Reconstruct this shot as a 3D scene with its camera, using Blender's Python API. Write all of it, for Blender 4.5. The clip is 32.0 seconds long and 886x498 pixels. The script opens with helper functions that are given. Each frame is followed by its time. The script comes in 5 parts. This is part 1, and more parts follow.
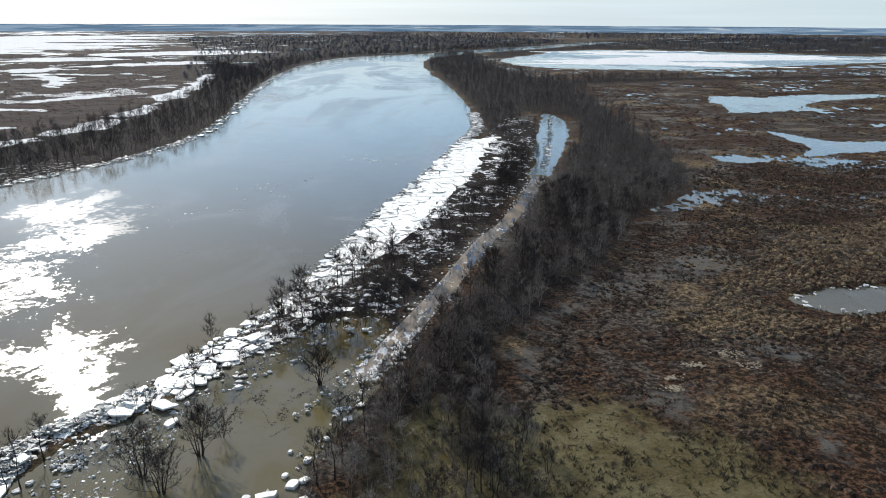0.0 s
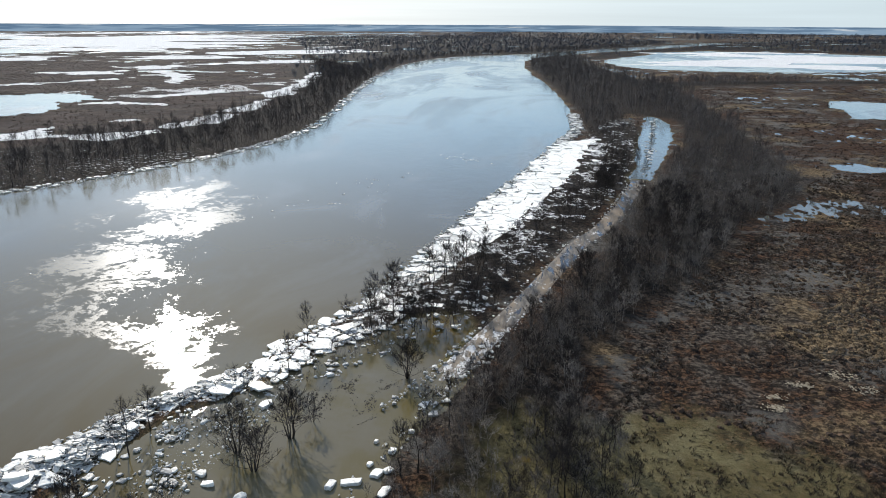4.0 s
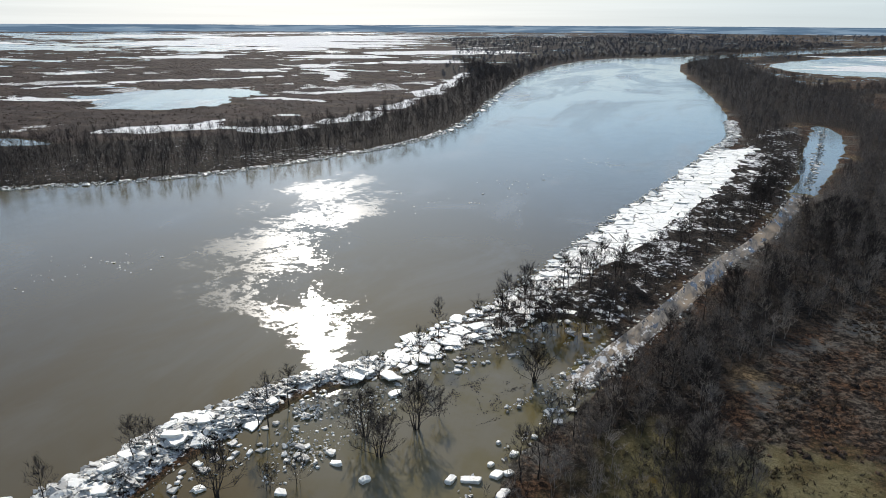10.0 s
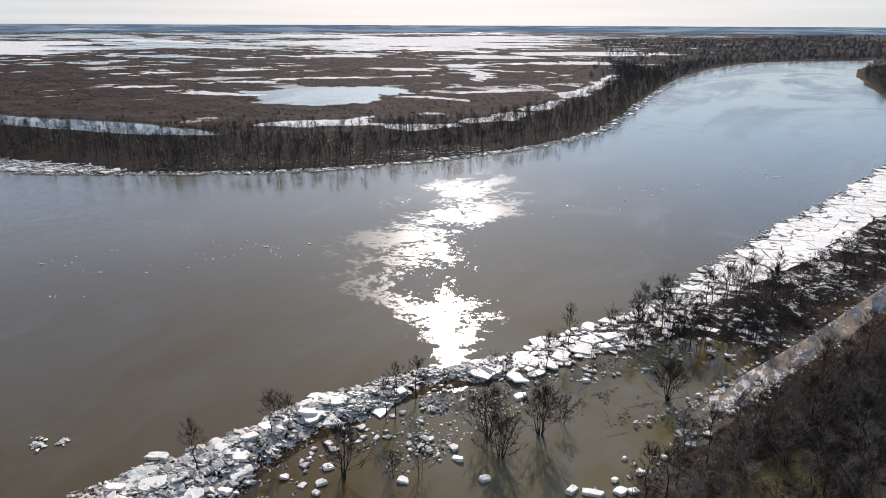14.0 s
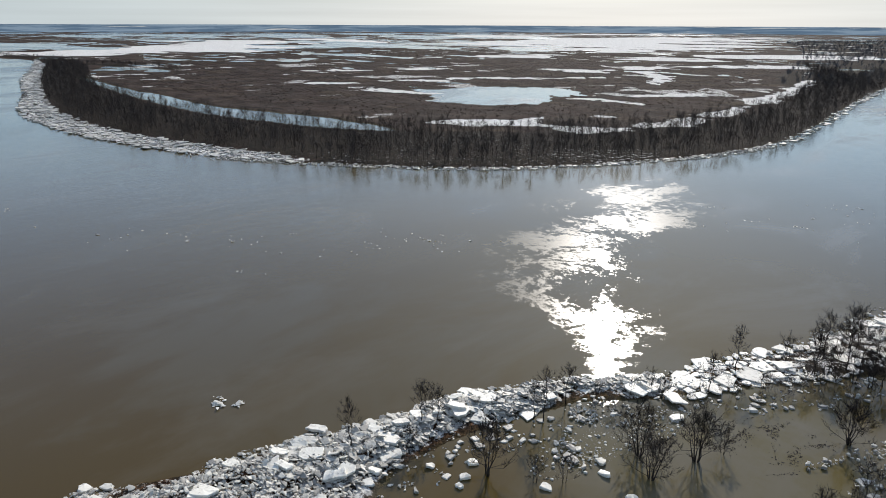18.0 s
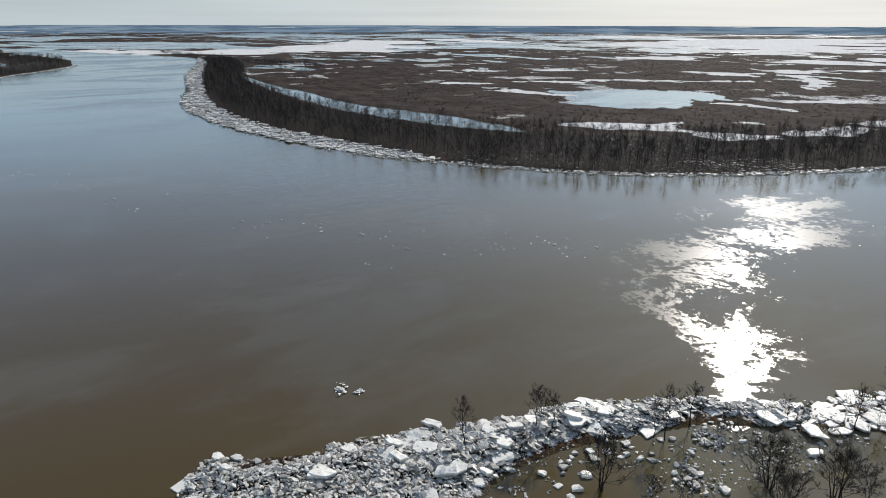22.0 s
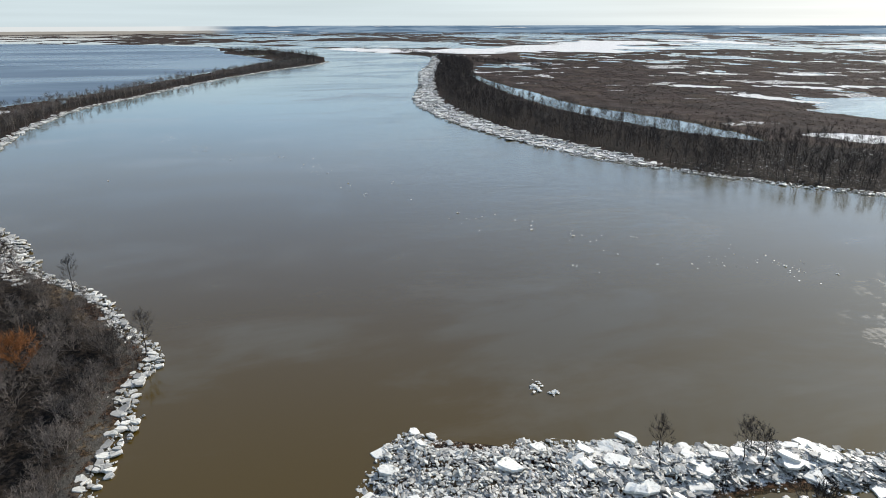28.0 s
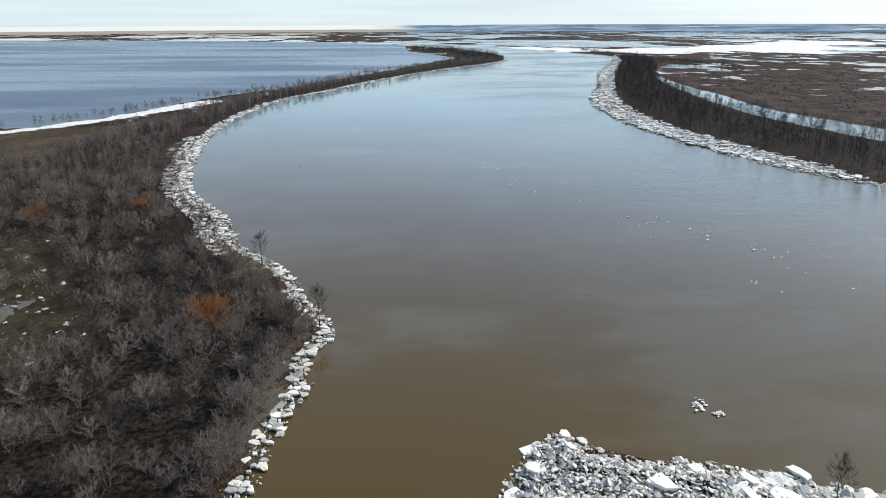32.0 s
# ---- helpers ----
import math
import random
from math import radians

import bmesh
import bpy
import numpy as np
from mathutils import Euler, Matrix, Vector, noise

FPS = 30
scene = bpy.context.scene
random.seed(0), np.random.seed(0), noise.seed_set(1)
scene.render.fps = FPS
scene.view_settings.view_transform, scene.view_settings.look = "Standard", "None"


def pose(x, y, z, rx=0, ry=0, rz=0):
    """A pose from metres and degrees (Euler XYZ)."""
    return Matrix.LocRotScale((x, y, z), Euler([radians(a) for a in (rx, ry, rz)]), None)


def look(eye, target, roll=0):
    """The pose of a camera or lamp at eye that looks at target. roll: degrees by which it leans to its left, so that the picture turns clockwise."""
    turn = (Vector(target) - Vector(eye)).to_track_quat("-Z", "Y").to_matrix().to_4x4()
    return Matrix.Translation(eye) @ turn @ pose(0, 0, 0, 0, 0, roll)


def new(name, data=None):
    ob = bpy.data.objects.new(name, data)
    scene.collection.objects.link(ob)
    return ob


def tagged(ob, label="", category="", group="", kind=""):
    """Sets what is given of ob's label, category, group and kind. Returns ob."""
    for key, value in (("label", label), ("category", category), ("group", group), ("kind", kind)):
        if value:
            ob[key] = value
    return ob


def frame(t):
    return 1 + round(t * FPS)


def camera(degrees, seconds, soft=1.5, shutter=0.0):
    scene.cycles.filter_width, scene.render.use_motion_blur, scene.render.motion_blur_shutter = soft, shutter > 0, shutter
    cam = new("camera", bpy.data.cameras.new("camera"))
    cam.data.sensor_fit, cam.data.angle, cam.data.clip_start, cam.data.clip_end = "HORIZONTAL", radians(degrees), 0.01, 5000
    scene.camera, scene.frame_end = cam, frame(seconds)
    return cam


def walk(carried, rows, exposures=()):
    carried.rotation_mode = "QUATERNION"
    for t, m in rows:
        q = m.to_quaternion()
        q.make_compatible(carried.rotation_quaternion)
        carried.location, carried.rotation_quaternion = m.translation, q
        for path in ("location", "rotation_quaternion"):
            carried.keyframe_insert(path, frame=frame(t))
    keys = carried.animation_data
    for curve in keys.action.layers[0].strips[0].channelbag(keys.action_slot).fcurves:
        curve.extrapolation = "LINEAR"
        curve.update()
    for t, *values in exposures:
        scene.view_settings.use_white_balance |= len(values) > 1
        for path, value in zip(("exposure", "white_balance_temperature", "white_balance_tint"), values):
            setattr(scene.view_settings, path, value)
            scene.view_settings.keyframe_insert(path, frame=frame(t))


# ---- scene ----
cam = camera(66.17, 32.0, soft=0.9)
ROWS = [  # seconds, x, y, z, yaw, pitch, roll of the hovering camera
    (0.0, -0.00, 0.00, 65.00, -0.00, -18.49, 0.28),
    (0.5, -0.01, 0.04, 64.92, 0.69, -18.49, 0.28),
    (1.0, -0.02, 0.07, 64.85, 1.43, -18.49, 0.28),
    (1.5, -0.03, 0.10, 64.77, 2.99, -18.50, 0.29),
    (2.0, -0.05, 0.13, 64.69, 4.19, -18.50, 0.29),
    (2.5, -0.06, 0.16, 64.62, 5.56, -18.50, 0.29),
    (3.0, -0.08, 0.18, 64.57, 6.65, -18.50, 0.30),
    (3.5, -0.09, 0.21, 64.52, 7.45, -18.50, 0.29),
    (5.5, -0.03, 0.32, 64.55, 10.35, -18.48, 0.29),
    (6.0, -0.02, 0.32, 64.56, 11.02, -18.48, 0.29),
    (6.5, -0.01, 0.32, 64.57, 11.67, -18.48, 0.28),
    (7.0, 0.00, 0.32, 64.58, 12.64, -18.48, 0.28),
    (7.5, 0.02, 0.32, 64.58, 14.35, -18.48, 0.28),
    (8.0, 0.04, 0.32, 64.59, 16.26, -18.48, 0.27),
    (8.5, 0.06, 0.32, 64.61, 17.27, -18.48, 0.27),
    (9.0, 0.07, 0.32, 64.62, 18.11, -18.48, 0.27),
    (9.5, 0.08, 0.31, 64.65, 18.95, -18.47, 0.28),
    (10.0, 0.08, 0.30, 64.67, 20.25, -18.47, 0.28),
    (10.5, 0.08, 0.29, 64.70, 21.45, -18.46, 0.28),
    (11.0, 0.07, 0.28, 64.72, 22.37, -18.46, 0.28),
    (11.5, 0.05, 0.27, 64.73, 23.81, -18.46, 0.27),
    (12.0, 0.03, 0.28, 64.73, 25.34, -18.46, 0.26),
    (12.5, 0.01, 0.29, 64.72, 27.26, -18.46, 0.26),
    (13.0, -0.01, 0.32, 64.70, 28.92, -18.47, 0.25),
    (13.5, -0.04, 0.35, 64.68, 30.37, -18.47, 0.25),
    (14.0, -0.08, 0.39, 64.66, 32.15, -18.47, 0.25),
    (14.5, -0.12, 0.42, 64.64, 34.05, -18.47, 0.24),
    (16.5, -0.35, 0.36, 64.63, 41.08, -18.49, 0.24),
    (17.0, -0.38, 0.33, 64.67, 42.70, -18.48, 0.23),
    (17.5, -0.41, 0.31, 64.71, 44.56, -18.47, 0.22),
    (18.0, -0.43, 0.30, 64.74, 46.17, -18.47, 0.22),
    (18.5, -0.45, 0.30, 64.78, 47.83, -18.47, 0.21),
    (19.0, -0.47, 0.31, 64.80, 48.78, -18.46, 0.20),
    (19.5, -0.49, 0.32, 64.83, 50.01, -18.45, 0.19),
    (20.0, -0.52, 0.34, 64.85, 50.72, -18.45, 0.18),
    (20.5, -0.56, 0.36, 64.86, 51.69, -18.45, 0.16),
    (21.0, -0.59, 0.38, 64.86, 53.54, -18.45, 0.14),
    (21.5, -0.62, 0.41, 64.86, 55.37, -18.45, 0.13),
    (22.0, -0.66, 0.43, 64.85, 57.15, -18.45, 0.11),
    (22.5, -0.68, 0.44, 64.84, 58.97, -18.45, 0.09),
    (23.0, -0.70, 0.46, 64.82, 60.63, -18.45, 0.07),
    (23.5, -0.72, 0.47, 64.79, 62.20, -18.45, 0.05),
    (24.0, -0.74, 0.48, 64.76, 62.86, -18.44, 0.03),
    (24.5, -0.75, 0.47, 64.72, 64.30, -18.44, 0.01),
    (25.0, -0.77, 0.47, 64.67, 65.96, -18.44, -0.01),
    (25.5, -0.78, 0.46, 64.63, 67.53, -18.44, -0.03),
    (27.5, -0.83, 0.42, 64.52, 73.50, -18.44, -0.09),
    (28.0, -0.80, 0.38, 64.49, 75.49, -18.44, -0.10),
    (28.5, -0.75, 0.35, 64.45, 77.67, -18.44, -0.12),
    (29.0, -0.70, 0.33, 64.41, 79.83, -18.43, -0.13),
    (29.5, -0.63, 0.31, 64.37, 81.62, -18.44, -0.14),
    (30.0, -0.56, 0.29, 64.32, 82.73, -18.45, -0.16),
    (30.5, -0.50, 0.27, 64.28, 84.39, -18.45, -0.17),
    (31.0, -0.43, 0.27, 64.24, 86.37, -18.46, -0.19),
    (31.5, -0.37, 0.26, 64.20, 88.38, -18.48, -0.20),
    (32.0, -0.32, 0.26, 64.16, 89.99, -18.49, -0.21),
]
EXPOSURES = [(0.0, 0.43, 6500, 10), (9.0, 0.32, 6600, 10), (12.0, 0.25, 6800, 14), (14.2, 0.22, 6850, 18), (16.5, 0.13, 6800, 12), (23.0, 0.02, 6700, 11), (27.5, 0.36, 6700, 10), (32.0, 0.64, 6700, 10)]
walk(cam, [(t, pose(x, y, z, 90 + pitch, 0, yaw) @ pose(0, 0, 0, 0, 0, roll)) for t, x, y, z, yaw, pitch, roll in ROWS], EXPOSURES)

# ---- light ----
SUN_AZ, SUN_EL = 31.3, 28.6  # degrees left of +y, degrees up
world = bpy.data.worlds.new("world")
scene.world = world
world.use_nodes = True
wn, wl = world.node_tree.nodes, world.node_tree.links
sky = wn.new("ShaderNodeTexSky")
sky.sky_type = "NISHITA"
sky.sun_disc = False
sky.sun_elevation, sky.sun_rotation = radians(SUN_EL), radians(-SUN_AZ)
sky.air_density, sky.dust_density, sky.ozone_density = 1.0, 0.4, 1.5
cool = wn.new("ShaderNodeMix")
cool.data_type, cool.blend_type = "RGBA", "MULTIPLY"
cool.inputs[0].default_value, cool.inputs[7].default_value = 1.0, (0.78, 0.96, 1.14, 1.0)
wl.new(sky.outputs[0], cool.inputs[6])
veil = wn.new("ShaderNodeMix")  # a thin even veil of high cloud over the blue
veil.data_type = "RGBA"
veil.inputs[7].default_value = (5.6, 6.6, 8.0, 1.0)
wl.new(cool.outputs[2], veil.inputs[6])


def sky_math(op, a, b=0.0, c=0.0):
    n = wn.new("ShaderNodeMath")
    n.operation = op
    for k, v in enumerate((a, b, c)):
        if isinstance(v, bpy.types.NodeSocket):
            wl.new(v, n.inputs[k])
        else:
            n.inputs[k].default_value = v
    return n.outputs[0]


way = wn.new("ShaderNodeTexCoord").outputs["Generated"]
parts = wn.new("ShaderNodeSeparateXYZ")
wl.new(way, parts.inputs[0])
sunward = wn.new("ShaderNodeVectorMath")
sunward.operation = "DOT_PRODUCT"
wl.new(way, sunward.inputs[0])
sunward.inputs[1].default_value = (-math.sin(radians(SUN_AZ)), math.cos(radians(SUN_AZ)), 0)
glow = sky_math("POWER", sky_math("MAXIMUM", sunward.outputs["Value"], 0.0), 7.0)
wl.new(sky_math("MULTIPLY_ADD", glow, 0.12, 0.28), veil.inputs[0])
stretch = wn.new("ShaderNodeMapping")
stretch.inputs["Scale"].default_value = (1.6, 1.6, 55)
wl.new(way, stretch.inputs[0])
streak = wn.new("ShaderNodeTexNoise")  # low bars of thin cloud
streak.inputs["Scale"].default_value, streak.inputs["Detail"].default_value = 1.4, 5.0
wl.new(stretch.outputs[0], streak.inputs["Vector"])
bars = sky_math("MULTIPLY_ADD", streak.outputs[0], 0.34, 0.83)
haze = wn.new("ShaderNodeMix")  # pale haze over the plain, whiter towards the sun
haze.data_type = "RGBA"
haze.inputs[6].default_value, haze.inputs[7].default_value = (4.05, 4.8, 5.2, 1.0), (6.9, 7.0, 6.9, 1.0)
wl.new(glow, haze.inputs[0])
barred = wn.new("ShaderNodeVectorMath")
barred.operation = "SCALE"
wl.new(haze.outputs[2], barred.inputs[0])
wl.new(bars, barred.inputs["Scale"])
low = wn.new("ShaderNodeMapRange")
low.interpolation_type = "SMOOTHSTEP"
for key, val in (("From Min", 0.015), ("From Max", 0.13), ("To Min", 0.95), ("To Max", 0.0)):
    low.inputs[key].default_value = val
wl.new(parts.outputs["Z"], low.inputs["Value"])
hazy = wn.new("ShaderNodeMix")
hazy.data_type = "RGBA"
wl.new(low.outputs[0], hazy.inputs[0])
wl.new(veil.outputs[2], hazy.inputs[6])
wl.new(barred.outputs[0], hazy.inputs[7])
wl.new(hazy.outputs[2], wn["Background"].inputs[0])
wn["Background"].inputs[1].default_value = 0.115
sun = new("sun", bpy.data.lights.new("sun", "SUN"))
sun.data.energy, sun.data.angle, sun.data.color = 4.4, radians(0.53), (1.0, 0.96, 0.90)
sun_way = Vector((-math.sin(radians(SUN_AZ)) * math.cos(radians(SUN_EL)), math.cos(radians(SUN_AZ)) * math.cos(radians(SUN_EL)), math.sin(radians(SUN_EL))))
sun.matrix_world = look(sun_way * 400, (0, 0, 0))


# ---- materials ----
class Mat:
    """A principled material with a few short ways to add nodes."""

    def __init__(self, name, rough=0.8, spec=0.3):
        self.m = bpy.data.materials.new(name)
        self.m.use_nodes = True
        self.t = self.m.node_tree
        self.b = self.t.nodes["Principled BSDF"]
        self.b.inputs["Roughness"].default_value = rough
        self.b.inputs["Specular IOR Level"].default_value = spec
        self.geo = self.t.nodes.new("ShaderNodeNewGeometry")

    def put(self, socket, value):
        if isinstance(value, bpy.types.NodeSocket):
            self.t.links.new(value, socket)
        elif isinstance(value, (tuple, list)):
            socket.default_value = (*value, 1.0) if len(value) == 3 and len(socket.default_value) == 4 else value
        else:
            socket.default_value = value

    def noise(self, scale, detail=4.0, rough=0.55, stretch=(1, 1, 1), turn=0.0, distort=0.0):
        mp = self.t.nodes.new("ShaderNodeMapping")
        mp.inputs["Scale"].default_value = stretch
        mp.inputs["Rotation"].default_value = (0, 0, radians(turn))
        self.t.links.new(self.geo.outputs["Position"], mp.inputs[0])
        n = self.t.nodes.new("ShaderNodeTexNoise")
        n.inputs["Scale"].default_value, n.inputs["Detail"].default_value, n.inputs["Roughness"].default_value = scale, detail, rough
        n.inputs["Distortion"].default_value = distort
        self.t.links.new(mp.outputs[0], n.inputs["Vector"])
        return n.outputs[0]

    def ramp(self, value, lo, hi, a=0.0, b=1.0):
        r = self.t.nodes.new("ShaderNodeMapRange")
        r.interpolation_type = "SMOOTHSTEP"
        for k, v in zip(("Value", "From Min", "From Max", "To Min", "To Max"), (value, lo, hi, a, b)):
            self.put(r.inputs[k], v)
        return r.outputs[0]

    def mix(self, fac, a, b):
        m = self.t.nodes.new("ShaderNodeMix")
        m.data_type = "RGBA"
        self.put(m.inputs[0], fac), self.put(m.inputs[6], a), self.put(m.inputs[7], b)
        return m.outputs[2]

    def math(self, op, a, b=0.0):
        m = self.t.nodes.new("ShaderNodeMath")
        m.operation = op
        self.put(m.inputs[0], a), self.put(m.inputs[1], b)
        return m.outputs[0]

    def attr(self, name):
        a = self.t.nodes.new("ShaderNodeAttribute")
        a.attribute_name = name
        return a.outputs["Fac"]

    def chance(self, island=False):
        if island:
            return self.geo.outputs["Random Per Island"]
        o = self.t.nodes.new("ShaderNodeObjectInfo")
        return o.outputs["Random"]

    def bump(self, height, strength, distance):
        b = self.t.nodes.new("ShaderNodeBump")
        b.inputs["Strength"].default_value, b.inputs["Distance"].default_value = strength, distance
        self.t.links.new(height, b.inputs["Height"])
        self.t.links.new(b.outputs[0], self.b.inputs["Normal"])
        return b

    def done(self, colour, rough=None):
        self.put(self.b.inputs["Base Color"], colour)
        if rough is not None:
            self.put(self.b.inputs["Roughness"], rough)
        return self.m


def make_ground():
    g = Mat("marsh_ground", 0.95, 0.03)
    fine, tuft, mid, big = g.noise(1.1, 7, 0.8), g.noise(0.42, 7, 0.75, (1, 1, 1), 0, 0.3), g.noise(0.13, 6, 0.65), g.noise(0.022, 5, 0.6)
    rust = g.mix(g.ramp(fine, 0.45, 0.60), (0.016, 0.010, 0.007), (0.120, 0.066, 0.036))
    grey = g.mix(g.ramp(fine, 0.44, 0.59), (0.020, 0.016, 0.013), (0.120, 0.098, 0.074))
    tan = g.mix(g.ramp(fine, 0.41, 0.60), (0.045, 0.030, 0.016), (0.22, 0.158, 0.088))
    west = g.t.nodes.new("ShaderNodeSeparateXYZ")
    g.t.links.new(g.geo.outputs["Position"], west.inputs[0])
    dusk = g.ramp(west.outputs[0], -140, -240)  # the marsh over the river is dark purple-brown
    reed = g.mix(g.ramp(g.math("ADD", g.math("MULTIPLY", mid, 0.5), g.math("MULTIPLY", g.noise(0.017, 5, 0.6, (1, 1, 1), 70), 0.5)), 0.47, 0.55), rust, grey)
    reed = g.mix(g.ramp(big, 0.53, 0.62), reed, tan)
    plum = g.mix(g.ramp(g.noise(0.05, 6, 0.65, (0.5, 1, 1), 30), 0.42, 0.60), (0.020, 0.014, 0.013), (0.058, 0.041, 0.035))
    reed = g.mix(g.math("MULTIPLY", dusk, 0.75), reed, plum)
    reed = g.mix(g.ramp(tuft, 0.50, 0.60, 0, 0.8), reed, (0.016, 0.013, 0.010))
    reed = g.mix(g.ramp(g.noise(0.3, 5, 0.7, (1, 1, 1), 40), 0.66, 0.72, 0, 0.8), reed, (0.19, 0.165, 0.13))
    wet = g.math("MULTIPLY", g.ramp(g.noise(0.032, 6, 0.62, (1, 1.3, 1), 15, 0.5), 0.53, 0.62), g.ramp(tuft, 0.42, 0.52))
    wet = g.math("MULTIPLY", wet, g.math("SUBTRACT", 1.0, dusk))
    reed = g.mix(wet, reed, (0.098, 0.090, 0.076))
    litter = g.mix(g.ramp(g.noise(0.9, 6, 0.65), 0.4, 0.65), (0.008, 0.007, 0.006), (0.045, 0.034, 0.025))
    col = g.mix(g.attr("wood"), reed, litter)
    mud = g.mix(g.ramp(mid, 0.4, 0.6), (0.105, 0.087, 0.038), (0.165, 0.140, 0.066))
    mud = g.mix(g.ramp(tuft, 0.56, 0.64, 0, 0.8), mud, (0.03, 0.026, 0.018))
    col = g.mix(g.attr("mud"), col, mud)
    edge = g.math("ADD", g.math("MULTIPLY", g.math("SUBTRACT", g.noise(0.5, 8, 0.78), 0.5), 1.4), g.attr("snow"))
    snow = g.ramp(edge, 0.46, 0.56)
    white = g.mix(g.ramp(g.noise(0.6, 4), 0.35, 0.65), (0.48, 0.465, 0.435), (0.80, 0.785, 0.74))
    col = g.mix(snow, col, white)
    g.bump(g.noise(1.4, 7, 0.75), 1.0, 0.6)
    return g.done(col, g.math("SUBTRACT", 0.92, g.math("MULTIPLY", wet, 0.22)))


def make_water():
    w = Mat("muddy_water", 0.05, 0.5)
    w.b.inputs["IOR"].default_value = 1.33
    silt_sheen = w.mix(w.ramp(w.noise(0.006, 4, 0.5, (1, 0.5, 1), 20), 0.35, 0.65), (0.078, 0.054, 0.013), (0.104, 0.073, 0.020))
    from_bend = w.t.nodes.new("ShaderNodeVectorMath")  # the current carries most silt along the near bend, darkened further for vignetting
    from_bend.operation = "DISTANCE"
    w.t.links.new(w.geo.outputs["Position"], from_bend.inputs[0])
    from_bend.inputs[1].default_value = (-115, -25, 0)
    silt_sheen = w.mix(w.ramp(w.math("ADD", from_bend.outputs["Value"], w.math("MULTIPLY", w.noise(0.02, 5, 0.6), 70)), 70, 215), (0.064, 0.041, 0.008), silt_sheen)
    # grey-green far upstream puts the reflected sky's blue into the base colour
    silt_sheen = w.mix(w.ramp(from_bend.outputs["Value"], 170, 520), silt_sheen, (0.056, 0.071, 0.058))
    hollow = w.t.nodes.new("ShaderNodeVectorMath")  # pale slack water in the flooded hollow
    hollow.operation = "DISTANCE"
    w.t.links.new(w.geo.outputs["Position"], hollow.inputs[0])
    hollow.inputs[1].default_value = (-38, 98, 0)
    silt_sheen = w.mix(w.ramp(hollow.outputs["Value"], 20, 38), w.mix(w.ramp(w.noise(0.07, 5, 0.6), 0.4, 0.6), (0.105, 0.084, 0.034), (0.116, 0.098, 0.058)), silt_sheen)
    silt_sheen = w.mix(w.ramp(w.noise(0.018, 6, 0.62, (1, 0.6, 1), 10, 0.5), 0.50, 0.64, 0, 0.40), silt_sheen, (0.098, 0.088, 0.060))
    # boils, slush and painted-in sky reflection lighten the water in long ragged patches
    boil_sheen = w.ramp(w.noise(0.024, 8, 0.68, (1, 0.45, 1), 25, 0.8), 0.50, 0.66)
    silt_sheen = w.mix(w.math("MULTIPLY", boil_sheen, w.ramp(from_bend.outputs["Value"], 120, 330, 0.12, 0.55)), silt_sheen, (0.165, 0.150, 0.118))
    # a stretch of the river is ruffled by wind in lacy patches, calm water lies between
    lace = w.math("ADD", w.math("MULTIPLY", w.noise(0.040, 10, 0.76, (1, 1, 1), 0, 0.4), 0.62), w.math("MULTIPLY", w.noise(0.45, 8, 0.8), 0.38))
    along, across = w.t.nodes.new("ShaderNodeVectorMath"), w.t.nodes.new("ShaderNodeVectorMath")
    for node, way in ((along, (-0.52, 0.855, 0)), (across, (0.855, 0.52, 0))):
        node.operation = "DOT_PRODUCT"
        w.t.links.new(w.geo.outputs["Position"], node.inputs[0])
        node.inputs[1].default_value = way
    u, v = along.outputs["Value"], w.math("ABSOLUTE", across.outputs["Value"])
    # the ruffled stretch bellies out to one side half way over and to the other at the far bank
    belly = w.math("MULTIPLY", w.ramp(u, 138, 172), w.ramp(u, 235, 195))
    middle = w.math("ADD", w.math("MULTIPLY", belly, -16), w.ramp(u, 230, 275, 0, 16))
    aside = w.math("ABSOLUTE", w.math("SUBTRACT", across.outputs["Value"], middle))
    width = w.math("ADD", w.ramp(u, 120, 165, 4.5, 23), w.ramp(u, 190, 280, 0, 14))
    ends = w.math("ADD", w.ramp(u, 265, 325, 0, 1.0), w.ramp(u, 105, 113, 2.0, 0))
    off = w.math("ADD", w.math("DIVIDE", aside, width), ends)
    stretch = w.math("SUBTRACT", w.ramp(off, 0.1, 1.7, -0.018, 0.13), w.math("MULTIPLY", w.ramp(u, 150, 122, 0, 0.02), w.ramp(u, 104, 111)))
    patch = w.ramp(w.math("SUBTRACT", lace, stretch), 0.50, 0.511)
    # long faint wind lanes, and a breeze along the opposite bank
    lane = w.ramp(w.noise(0.010, 7, 0.62, (1, 0.35, 1), -12, 0.6), 0.46, 0.58, 0.45, 1.0)
    breeze = w.math("ADD", w.ramp(v, 18, 110, 0.042, 0.15), w.ramp(u, 300, 600, 0, 0.08))
    open_water = w.math("MULTIPLY", w.ramp(u, 165, 270, 0, 0.115), w.ramp(from_bend.outputs["Value"], 120, 210))
    rough = w.math("MAXIMUM", w.math("MAXIMUM", w.math("MULTIPLY", lane, breeze), open_water), w.math("MULTIPLY", patch, 0.21))
    shore = w.t.nodes.new("ShaderNodeSeparateXYZ")  # the water lies calm under the spit
    w.t.links.new(w.geo.outputs["Position"], shore.inputs[0])
    rough = w.math("MULTIPLY", rough, w.ramp(w.math("SUBTRACT", shore.outputs[1], w.math("MULTIPLY", shore.outputs[0], 0.12)), 0, 150, 0.3, 1.0))
    rough = w.math("ADD", rough, w.math("MULTIPLY", boil_sheen, w.ramp(v, 40, 120, 0.0, 0.08)))
